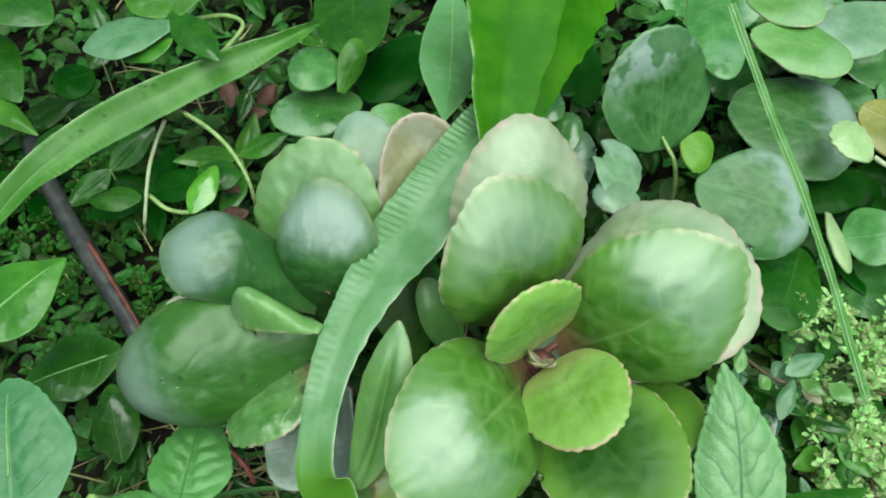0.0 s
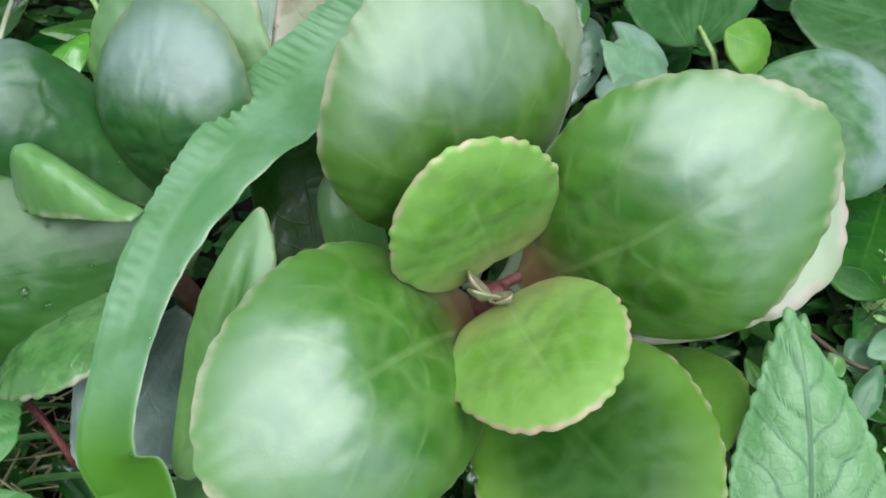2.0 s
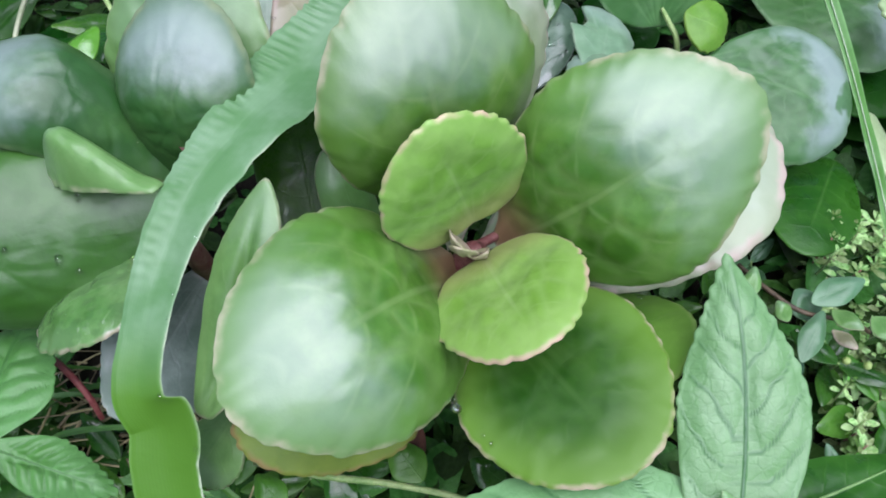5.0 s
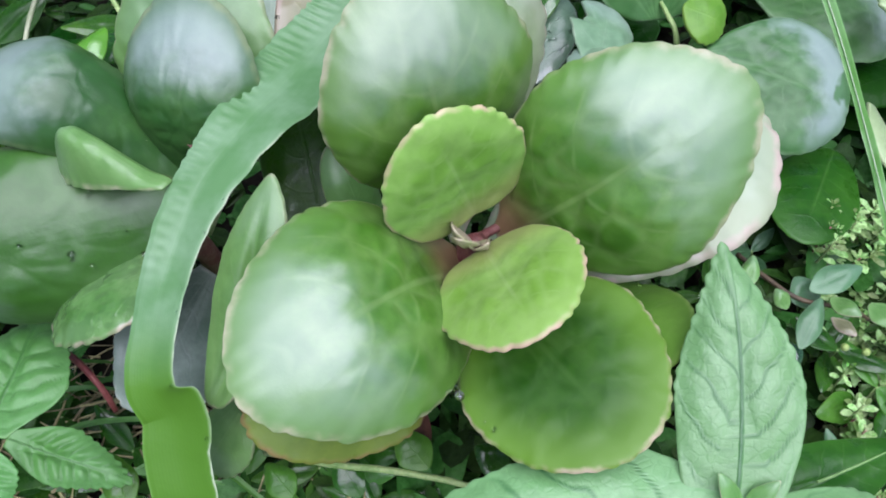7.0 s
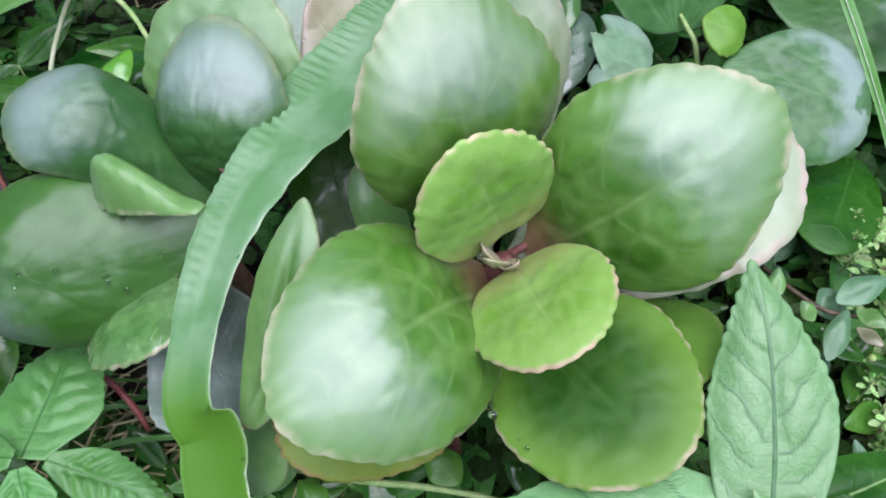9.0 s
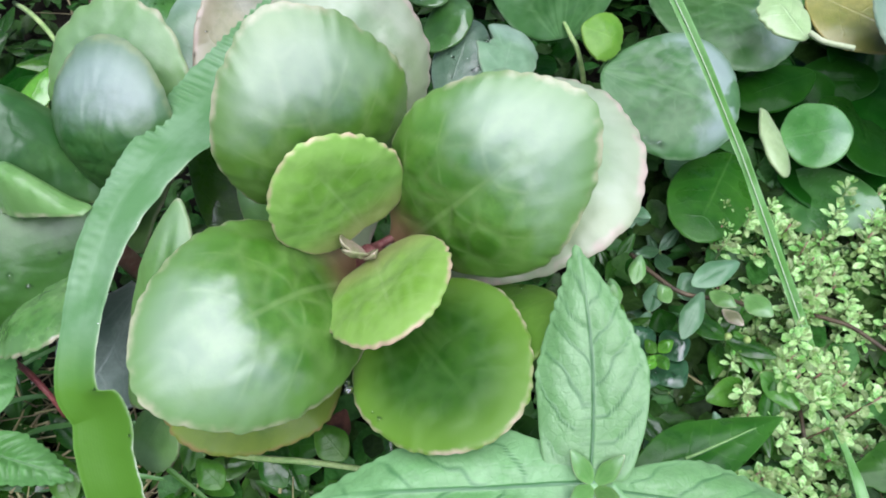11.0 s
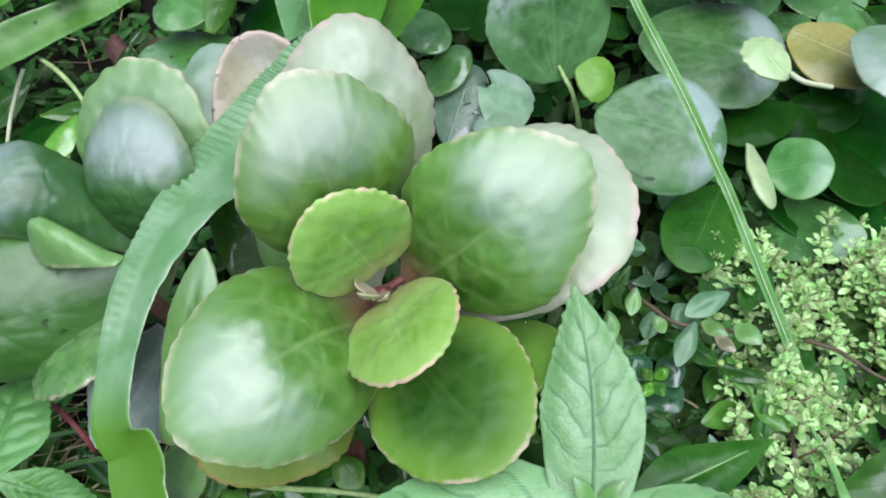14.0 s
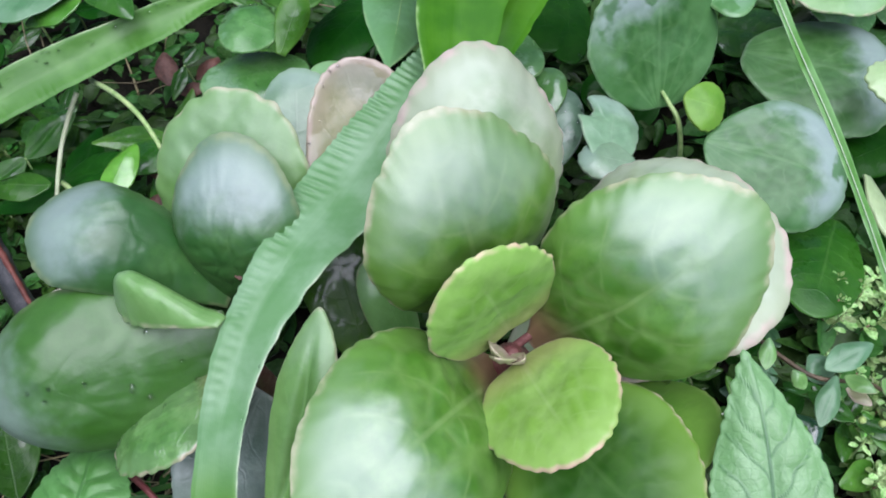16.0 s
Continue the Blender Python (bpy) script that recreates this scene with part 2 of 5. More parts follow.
HERB = leaf_material("thin_leaf", (0.04, 0.16, 0.012), (0.08, 0.23, 0.025), (0.14, 0.3, 0.06), (0.17, 0.35, 0.09), rough=0.34, sheen=0.02, veins=7, edge_from=0.97, through=0.3, spec=0.4, wet=0.5, coat_rough=0.08)
# Darker HERB: shade under and between other leaves is put into its green.
HERBDARK = leaf_material("thin_shade_leaf", (0.014, 0.075, 0.004), (0.032, 0.115, 0.01), (0.08, 0.2, 0.04), (0.12, 0.26, 0.06), rough=0.34, sheen=0.01, veins=7, edge_from=0.97, through=0.25, spec=0.3, wet=0.6, coat_rough=0.08)
HERBBLUE = leaf_material("bluish_herb_leaf", (0.038, 0.13, 0.045), (0.07, 0.18, 0.075), (0.14, 0.28, 0.12), (0.13, 0.27, 0.12), rough=0.42, sheen=0.02, veins=7, sweep=2.2, jitter=0.3, vein_deep=0.4, edge_from=0.98, spec=0.35, relief=0.6, skin=0.35)
HERBPALE = leaf_material("thin_pale_leaf", (0.085, 0.24, 0.06), (0.13, 0.3, 0.12), (0.26, 0.42, 0.18), (0.22, 0.4, 0.18), rough=0.34, sheen=0.03, veins=4, vein_deep=0.1, edge_from=0.965, skin=0.3)
HERBWET = leaf_material("glossy_leaf", (0.07, 0.27, 0.015), (0.11, 0.34, 0.03), (0.12, 0.3, 0.04), (0.18, 0.42, 0.08), rough=0.15, sheen=0.00, coat=0.8, veins=7, edge_from=0.97)


def strap_material(name, body, light, edge, end=None, spec=0.5, sheen=0.08, through=0.22):
    n = Nodes(name)
    rim, along, across = n.attr("rim"), n.attr("along"), n.attr("across")
    wide, fine = n.noise(60), n.noise(420, 4)
    fibre, cv = n.add("TexWave"), n.add("CombineXYZ")
    n.put(cv.inputs[0], across), n.put(cv.inputs[1], n.math("MULTIPLY", along, 0.2))
    n.put(fibre.inputs["Vector"], cv.outputs[0])
    fibre.inputs["Scale"].default_value, fibre.inputs["Distortion"].default_value = 3.0, 2.0
    col = n.mix(n.ramp(wide, 0.35, 0.65), body, light)
    col = n.mix(n.math("MULTIPLY", fibre.outputs["Fac"], 0.04), col, tuple(c * 0.7 for c in body))
    if end:
        col = n.mix(n.ramp(n.math("ADD", along, n.math("MULTIPLY", n.math("SUBTRACT", wide, 0.5), 0.1)), 0.56, 0.68), col, end)
    col = n.mix(n.math("MULTIPLY", n.ramp(n.math("ADD", across, n.math("MULTIPLY", fine, 0.08)), 0.95, 1.03), n.ramp(wide, 0.42, 0.6, 0.1, 0.9)), col, edge)
    height = n.math("ADD", n.math("MULTIPLY", fine, 0.5), n.math("MULTIPLY", fibre.outputs["Fac"], 0.05))
    return n.finish(col, n.math("ADD", n.math("MULTIPLY", fine, 0.15), 0.33), height, 0.35, 0.0005, sheen, 0.0, through, None, spec)


STRAP = strap_material("strap_leaf", (0.095, 0.23, 0.078), (0.168, 0.31, 0.155), (0.36, 0.44, 0.28), (0.07, 0.195, 0.012))
BRIGHT_STRAP = strap_material("bright_strap_leaf", (0.03, 0.14, 0.002), (0.055, 0.19, 0.006), (0.3, 0.46, 0.18), spec=0.12, sheen=0.0, through=0.3)
LOW_STRAP = strap_material("low_strap_leaf", (0.046, 0.155, 0.014), (0.08, 0.21, 0.034), (0.3, 0.4, 0.2), spec=0.4)
GRASS = strap_material("grass_leaf", (0.095, 0.26, 0.05), (0.17, 0.36, 0.12), (0.4, 0.54, 0.32))


def plain_material(name, a, b, rough, scale=120, coat=0.0, island=0.0, sheen=0.00, through=0.0, bump=0.5, spec=0.4):
    """Bark, soil, stems: two colours mottled at two scales."""
    n = Nodes(name)
    big, small = n.noise(scale, 4), n.noise(scale * 6, 4)
    col = n.mix(n.ramp(n.math("ADD", n.math("MULTIPLY", big, 0.65), n.math("MULTIPLY", small, 0.35)), 0.36, 0.64), a, b)
    if island:
        tone = n.add("HueSaturation")
        random_value = n.add("NewGeometry").outputs["Random Per Island"]
        n.put(tone.inputs["Color"], col)
        n.put(tone.inputs["Value"], n.ramp(random_value, 0.0, 1.0, 1 - island, 1 + island))
        n.put(tone.inputs["Hue"], n.ramp(random_value, 0.0, 1.0, 0.48, 0.515))
        col = tone.outputs["Color"]
    return n.finish(col, rough, small, bump, 0.001, sheen, coat, through, None, spec)


# SOIL, COVER and TINY_DARK: shade between the plants is put into the colours.
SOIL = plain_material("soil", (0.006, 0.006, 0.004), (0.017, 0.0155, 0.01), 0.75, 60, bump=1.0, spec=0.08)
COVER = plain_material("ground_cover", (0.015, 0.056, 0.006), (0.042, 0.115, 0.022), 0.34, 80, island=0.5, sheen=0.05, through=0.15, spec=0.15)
TINY = plain_material("tiny_leaf", (0.11, 0.29, 0.04), (0.42, 0.59, 0.25), 0.33, 150, island=0.45, sheen=0.0, through=0.2, spec=0.5)
TINY_DARK = plain_material("tiny_shade_leaf", (0.02, 0.085, 0.007), (0.05, 0.145, 0.022), 0.4, 150, island=0.35, sheen=0.0, through=0.25, spec=0.2)
STRAW = plain_material("straw", (0.19, 0.17, 0.07), (0.33, 0.3, 0.15), 0.6, 200, island=0.4)
STEM = plain_material("green_stem", (0.15, 0.27, 0.07), (0.3, 0.4, 0.15), 0.45, 200, sheen=0.07)
PALE_STEM = plain_material("pale_stem", (0.3, 0.36, 0.2), (0.42, 0.46, 0.3), 0.5, 200)
RED_STEM = plain_material("red_stem", (0.2, 0.045, 0.045), (0.32, 0.11, 0.09), 0.4, 200)
PINK_STEM = plain_material("pink_stem", (0.25, 0.10, 0.09), (0.36, 0.24, 0.17), 0.45, 200)
GRASS_RIB = plain_material("grass_rib", (0.34, 0.46, 0.28), (0.46, 0.56, 0.38), 0.45, 200)
WINE_STEM = plain_material("wine_stem", (0.1, 0.03, 0.028), (0.19, 0.085, 0.07), 0.45, 200)
VEIN = plain_material("leaf_vein", (0.13, 0.26, 0.07), (0.2, 0.34, 0.12), 0.45, 300)
BARK = plain_material("stick_bark", (0.02, 0.022, 0.022), (0.06, 0.06, 0.058), 0.35, 150, coat=0.3, spec=0.4)
RUST = plain_material("rust_bark", (0.08, 0.024, 0.016), (0.15, 0.05, 0.035), 0.5, 150)
SOAKED = leaf_material("soaked_young_leaf", (0.06, 0.16, 0.03), (0.11, 0.22, 0.065), (0.45, 0.34, 0.28), (0.2, 0.31, 0.13), rough=0.25, sheen=0.03, red=0.6, wet=0.9, palm=0.2, margin=0.8, blush=0.9, pebble=1.0)
TWIG = plain_material("twig_bark", (0.035, 0.026, 0.014), (0.09, 0.066, 0.035), 0.6, 150)
BUD = plain_material("bud_skin", (0.33, 0.36, 0.18), (0.5, 0.41, 0.31), 0.4, 150, through=0.25, bump=0.3)
DRY = plain_material("dry_leaf", (0.05, 0.02, 0.012), (0.13, 0.055, 0.033), 0.6, 120)
CLAY = plain_material("clay", (0.045, 0.022, 0.014), (0.11, 0.052, 0.035), 0.6, 120)
YELLOW = plain_material("flower_bud", (0.28, 0.42, 0.1), (0.42, 0.54, 0.2), 0.5, 200, through=0.2)
dew = Nodes("water")
glass = dew.add("BsdfGlass")
glass.inputs["IOR"].default_value, glass.inputs["Roughness"].default_value = 1.33, 0.0
dew.put(dew.add("OutputMaterial").inputs["Surface"], glass.outputs["BSDF"])
DEW = dew.mat


# ---- shapes ----
LEAVES = {}  # each leaf by its seed, for the drops that lie on it

def thing(name, at, label, category, group="", kind=""):
    ob = new(name)
    ob.location = at
    ob.empty_display_size = 0.01
    return tagged(ob, label, category, group, kind)


def mesh_part(name, verts, faces, material, parent, label="", values=None, smooth=True):
    """One mesh object of world-space vertices, under its thing."""
    o = Vector(parent.location) if parent else Vector((0, 0, 0))
    mesh = bpy.data.meshes.new(name)
    mesh.from_pydata([tuple(Vector(v) - o) for v in verts], [], faces)
    for key, numbers in (values or {}).items():
        mesh.attributes.new(key, "FLOAT", "POINT").data.foreach_set("value", numbers)
    if smooth:
        mesh.polygons.foreach_set("use_smooth", [True] * len(mesh.polygons))
    mesh.materials.append(material)
    mesh.update()
    ob = new(name, mesh)
    if parent:
        ob.parent = parent
    return tagged(ob, label)


def blade(name, material, parent, base, tip, width, face, dome=0.0, wide=0.58, neck=0.2, tooth=0.0, teeth=30, groove=0.0, point=0.0, seed=0, thick=0.0018, pucker=0.0005, full=1.15, quilt=0.0, veins=6.5, sweep=2.2, bite=None, curl=0.0, bow=0.0, ear=0.0, lop=None, rug=0.0, cell=0.009, label=""):
    """A leaf from its base to its tip. wide: where it is broadest; neck: its breadth at the base; tooth, teeth: the scalloped rim;
    full: how early it broadens; dome: how far it bulges over its rim; groove: how deep the midrib lies; point: 0 for a round tip, 1 for a pointed one;
    quilt: how far the fields between the side veins swell;
    curl: how far the outer end bends back; bow: how far it bends sideways; ear: lobes beside the stalk; lop: how lopsided it is;
    rug, cell: height and size of the puckered fields between the veins;
    bite: a nibbled notch, as its place along and across and its radius, in half widths."""
    base, tip, face = Vector(base), Vector(tip), Vector(face)
    ax = tip - base
    length = ax.length
    ax.normalize()
    up = (face - ax * face.dot(ax)).normalized()
    side = ax.cross(up)
    half = width / 2
    rnd = random.Random(seed)
    chance, sway = rnd.uniform(-0.05, 0.05), rnd.uniform(-0.04, 0.04)
    if lop is None:
        lop = chance
    else:
        sway = 0.0

    def breadth(u):
        if u < wide:
            s = u / wide
            return neck + (1 - neck) * math.sin(s * math.pi / 2) ** full
        s = (u - wide) / (1 - wide)
        return (1 - point) * math.sqrt(max(0.0, 1 - s * s)) + point * (1 - s ** 1.25) ** 0.95

    us = [1 - (1 - i / 200) ** 1.6 for i in range(201)]
    line = [(u * length, -breadth(u) * half * (1 + lop)) for u in us] + [(u * length, breadth(u) * half * (1 - lop)) for u in reversed(us[:-1])]
    if ear:
        line = [(0.0, 0.0)] + [(x - ear * length * (abs(y) / half) ** 1.5 * (1 - x / length) ** 2, y) for x, y in line]
    run = [0.0]
    for a, b in zip(line, line[1:]):
        run.append(run[-1] + math.hypot(b[0] - a[0], b[1] - a[1]))
    count = max(40, min(200 if rug or quilt else 132, int(run[-1] / 0.0016)))
    if teeth and tooth:
        count = max(count, teeth * 4)
    rim_line, k = [], 0
    for i in range(count):
        d = run[-1] * i / (count - 1)
        while k < len(run) - 2 and run[k + 1] < d:
            k += 1
        f = (d - run[k]) / max(1e-9, run[k + 1] - run[k])
        (x0, y0), (x1, y1) = line[k], line[k + 1]
        x, y = x0 + (x1 - x0) * f, y0 + (y1 - y0) * f
        nx, ny = y1 - y0, -(x1 - x0)
        m = math.hypot(nx, ny) or 1.0
        if tooth and x > 0.3 * length:
            grow = min(1.0, (x / length - 0.3) * 5)
            wave = abs(math.sin(math.pi * teeth * i / (count - 1) + 0.35 * math.sin(i * 0.31 + seed)))
            jut = tooth * grow * (wave - 0.55) * (0.75 + 0.9 * noise.noise(Vector((i * 0.11, seed * 1.3, 2.0))))
        else:
            jut = 0.0
        wob = 0.025 * half * noise.noise(Vector((x * 60, y * 60, seed * 3.7))) + 0.013 * half * noise.noise(Vector((x * 190, y * 190, seed * 1.9)))
        wob *= min(1.0, min(i, count - 1 - i) / 6)
        rim_line.append((x, y, nx / m * (jut + wob), ny / m * (jut + wob)))
    cx = length * (0.6 if dome > 0.01 else 0.52 if wide > 0.45 else 0.45)
    fine = 26 if rug else 34 if quilt else 9
    if bite:
        bx, by, br = bite[0] * length, bite[1] * half, bite[2] * half
        for i, (x, y, jx, jy) in enumerate(rim_line):
            f = 0.0
            while f < 0.9 and math.hypot(x + (cx - x) * f - bx, y * (1 - f) - by) < br * (1 + 0.12 * math.sin(9 * y / half)):
                f += 0.02
            rim_line[i] = (x + (cx - x) * f, y * (1 - f), jx, jy)
    rings = [j / fine for j in range(1, fine) if j / fine < 0.93] + [0.95, 0.975, 0.991, 1.0]
    toothed = [max(0.0, (r - 0.85) / 0.15) for r in rings]
    flat = [(cx, 0.0, 0.0)] + [(cx + (x - cx) * r + jx * g, y * r + jy * g, r) for r, g in zip(rings, toothed) for x, y, jx, jy in rim_line]

    def field(x, y):
        """How far a point lies from the nearest side vein, 0 to 1."""
        u, v = x / length, y / half
        shift = 0.7 * noise.noise(Vector((x * 38, y * 38, seed * 2.7))) + 0.2 * noise.noise(Vector((x * 170, y * 170, seed * 4.1)))
        return 2 * abs(0.5 - (u * veins - 0.75 * sweep * abs(v) ** 1.1 + shift + (0.4 if v > 0 else 0.0)) % 1.0)

    def lift(x, y, r):
        u, v = x / length, y / half
        bend = r if rug else min(r, 0.93 + 0.35 * (r - 0.93))  # a thin rim flares out a little
        z = dome * (1.15 * (1 - bend ** 3.4) - 0.168) * (0.1 + 0.9 * (0.5 - 0.5 * math.cos(math.pi * max(0.0, min(1.0, u / 0.8)))))
        z -= groove * math.exp(-((v / 0.16) ** 2)) * (1 - r ** 4) * max(0.0, 1.05 - u)
        z += pucker * (noise.noise(Vector((x * 75, y * 75, seed * 5.1))) + 0.5 * noise.noise(Vector((x * 190, y * 190, seed * 2.3))))
        z += (0.004 if rug else 0.012) * width * math.sin(5 * math.atan2(y, x - cx) + seed) * r ** 3
        if quilt:
            z += quilt * (math.sqrt(field(x, y)) - 0.6) * (1 - r ** 5) * min(1.0, 5 * abs(v))
        z -= curl * length * max(0.0, (u - 0.35) / 0.65) ** 2
        return z + sway * y

    def crease(x, y, r):
        """How near a point lies to a vein: the midrib, or the seam between two puckered fields."""
        if quilt:
            rib = 0.6 * max(0.0, 1 - abs(y + 0.03 * half * math.sin(9 * x / length + seed)) / (0.0004 + 0.02 * half * (1 - x / length)))
            return max(rib, max(0.0, 1 - field(x, y) / 0.17) * (1 - r ** 8))
        if not rug:
            return 0.0
        far = noise.voronoi(Vector((x / cell * 0.75 + 0.35 * abs(y) / cell, y / cell, seed * 3.1)))[0]
        seam = max(0.0, 1 - (far[1] - far[0]) / 0.3)
        rib = max(0.0, 1 - abs(y) / (0.0016 + 0.02 * half)) * max(0.0, 1 - x / length * 1.1)
        return max(0.75 * seam * (1 - r ** 6), rib)

    o = parent.location if parent else Vector((0, 0, 0))
    top, under, data = [], [], {"rim": [], "along": [], "across": [], "vein": []}
    for x, y, r in flat:
        vein = crease(x, y, r)
        z = lift(x, y, r) - rug * vein
        data["vein"].append(vein)
        edge = thick * (0.42 if r == 1.0 else 0.2 if r > 0.98 else 0.06 if r > 0.96 else 0.0)
        spot = base + ax * x + side * (y + bow * length * 4 * (x / length) * (1 - x / length)) + up * z
        top.append(spot - up * edge)
        under.append(spot - up * (thick - edge))
        data["rim"].append(r), data["along"].append(x / length), data["across"].append(y / half)
    m, n = len(rim_line), len(flat)
    faces = []
    for layer, start in ((0, 0), (1, n)):
        for i in range(m - 1):
            tri = (start, start + 1 + i, start + 2 + i)
            faces.append(tri if layer == 0 else tri[::-1])
        for j in range(len(rings) - 1):
            a, b = start + 1 + j * m, start + 1 + (j + 1) * m
            for i in range(m - 1):
                q = (a + i, b + i, b + i + 1, a + i + 1)
                faces.append(q if layer == 0 else q[::-1])
        close = (start, start + m, start + 1)
        faces.append(close if layer == 0 else close[::-1])
        for j in range(len(rings) - 1):
            a, b = start + 1 + j * m, start + 1 + (j + 1) * m
            q = (a + m - 1, b + m - 1, b, a)
            faces.append(q if layer == 0 else q[::-1])
    last = (len(rings) - 1) * m + 1
    for i in range(m):
        j = (i + 1) % m
        faces.append((2 * n + i, 2 * n + m + i, 2 * n + m + j, 2 * n + j))
    data = {key: v + v + 2 * v[last : last + m] for key, v in data.items()}
    LEAVES[seed] = mesh_part(name, top + under + top[last : last + m] + under[last : last + m], faces, material, parent, label, data)
    return LEAVES[seed]


def spline(points, steps):
    """A smooth line through the points (Catmull-Rom)."""
    p = [Vector(q) for q in points]
    p = [p[0] * 2 - p[1]] + p + [p[-1] * 2 - p[-2]]
    out = []
    for i in range(steps + 1):
        f = i / steps * (len(p) - 3)
        k = min(int(f), len(p) - 4)
        t = f - k
        a, b, c, d = p[k : k + 4]
        out.append(0.5 * (2 * b + (c - a) * t + (2 * a - 5 * b + 4 * c - d) * t * t + (3 * b - a - 3 * c + d) * t ** 3))
    return out


def strap(name, material, parent, path, face, left, right, fold=0.0, ripple=0.0, reach=0.57, notch=0.0, thick=0.0009, steps=110, bands=16, seed=0, label=""):
    """A long leaf along a path. face: the way its upper side looks, or a list of these; left, right: the half widths from its start to its end; fold: how far the edges rise over the
    middle; ripple, reach: cross wrinkles on its left half and how far they go; notch: nibbled edge."""
    line = spline(path, steps)
    faces_at = spline(face, steps) if isinstance(face, list) else [Vector(face)] * (steps + 1)
    top, under, data = [], [], {"rim": [], "along": [], "across": []}

    def at(table, f):
        g = f * (len(table) - 1)
        k = min(int(g), len(table) - 2)
        t = g - k
        t = t * t * (3 - 2 * t)
        return table[k] + (table[k + 1] - table[k]) * t

    run = 0.0
    for i, q in enumerate(line):
        tan = (line[min(i + 1, steps)] - line[max(i - 1, 0)]).normalized()
        run += (q - line[i - 1]).length if i else 0.0
        side = faces_at[i].cross(tan).normalized()
        up = tan.cross(side)
        f = i / steps
        for j in range(bands + 1):
            v = 2 * j / bands - 1
            half = at(right, f) if v > 0 else at(left, f)
            if notch:
                half *= 1 + notch * 0.5 * noise.noise(Vector((run * 160, 3.0 if v > 0 else 9.0, seed)))
            z = fold * abs(v) ** 1.5 - 0.0007 * math.exp(-((v / 0.08) ** 2)) * max(0.0, 1 - f * 1.5)
            if ripple and v < -0.25:
                z += ripple * math.sin(run * 2 * math.pi / 0.0035 + 2.5 * v + 1.6 * noise.noise(Vector((run * 110, v * 1.5, seed)))) * min(1.0, (-0.25 - v) * 2.6) * max(0.0, min(1.0, 3.0 * (reach - f))) * max(0.05, 0.55 + 1.1 * noise.noise(Vector((run * 70, v * 1.5, seed + 7.0))))
            z += 0.0009 * noise.noise(Vector((run * 45, v * 0.8, seed)))
            edge = thick * 0.5 if j in (0, bands) else 0.0
            p = q + side * v * half
            top.append(p + up * (z - edge)), under.append(p + up * (z - thick + edge))
            data["rim"].append(abs(v)), data["along"].append(f), data["across"].append(v)
    n, w, faces = len(top), bands + 1, []
    for i in range(steps):
        for j in range(bands):
            a = i * w + j
            q = (a, a + w, a + w + 1, a + 1)
            faces.append(q), faces.append(tuple(n + k for k in reversed(q)))
        for a, b in ((i * w + bands, (i + 1) * w + bands), ((i + 1) * w, i * w)):
            faces.append((a, n + a, n + b, b))
    data = {key: v + v for key, v in data.items()}
    LEAVES["strap", seed] = mesh_part(name, top + under, faces, material, parent, label, data)
    return LEAVES["strap", seed]


def stem(name, material, parent, path, r0, r1, steps=24, sides=8, knob=0.0, seed=0, label=""):
    """A tapering round stem along a path, a little uneven."""
    line, verts, faces = spline(path, steps), [], []
    for i, q in enumerate(line):
        tan = (line[min(i + 1, steps)] - line[max(i - 1, 0)]).normalized()
        side = tan.cross(Vector((0.31, 0.17, 0.93))).normalized()
        up = side.cross(tan)
        r = r0 + (r1 - r0) * i / steps
        for k in range(sides):
            a = 2 * math.pi * k / sides
            rr = r * (1 + knob * noise.noise(q * 180 + Vector((k, seed, 0))))
            verts.append(q + (side * math.cos(a) + up * math.sin(a)) * rr)
    for i in range(steps):
        for k in range(sides):
            a, b = i * sides + k, i * sides + (k + 1) % sides
            faces.append((a, b, b + sides, a + sides))
    faces.append(tuple(reversed(range(sides))))
    faces.append(tuple(range(steps * sides, (steps + 1) * sides)))
    return mesh_part(name, verts, faces, material, parent, label)


def tiny_leaf(verts, faces, at, way, up, size, fat=0.55):
    """Adds one small cupped leaf to a growing mesh."""
    way, k = way.normalized(), len(verts)
    side = way.cross(up).normalized()
    up = side.cross(way)
    half = size * fat * 0.5
    for u, v, z in ((0, 0, 0), (0.3, -0.75, 0.1), (0.32, 0, 0.0), (0.3, 0.75, 0.1), (0.65, -1, 0.13), (0.68, 0, 0.02), (0.65, 1, 0.13), (0.9, -0.55, 0.06), (0.9, 0.55, 0.06), (1, 0, 0)):
        verts.append(at + way * (u * size) + side * (v * half) + up * (z * size))
    for f in ((0, 2, 1), (0, 3, 2), (1, 2, 5, 4), (2, 3, 6, 5), (4, 5, 7), (5, 6, 8), (5, 8, 9, 7)):
        faces.append(tuple(k + i for i in f))


def inside(x, y, corners):
    hit = False
    for (ax, ay), (bx, by) in zip(corners, corners[1:] + corners[:1]):
        if (ay > y) != (by > y) and x < (bx - ax) * (y - ay) / (by - ay) + ax:
            hit = not hit
    return hit


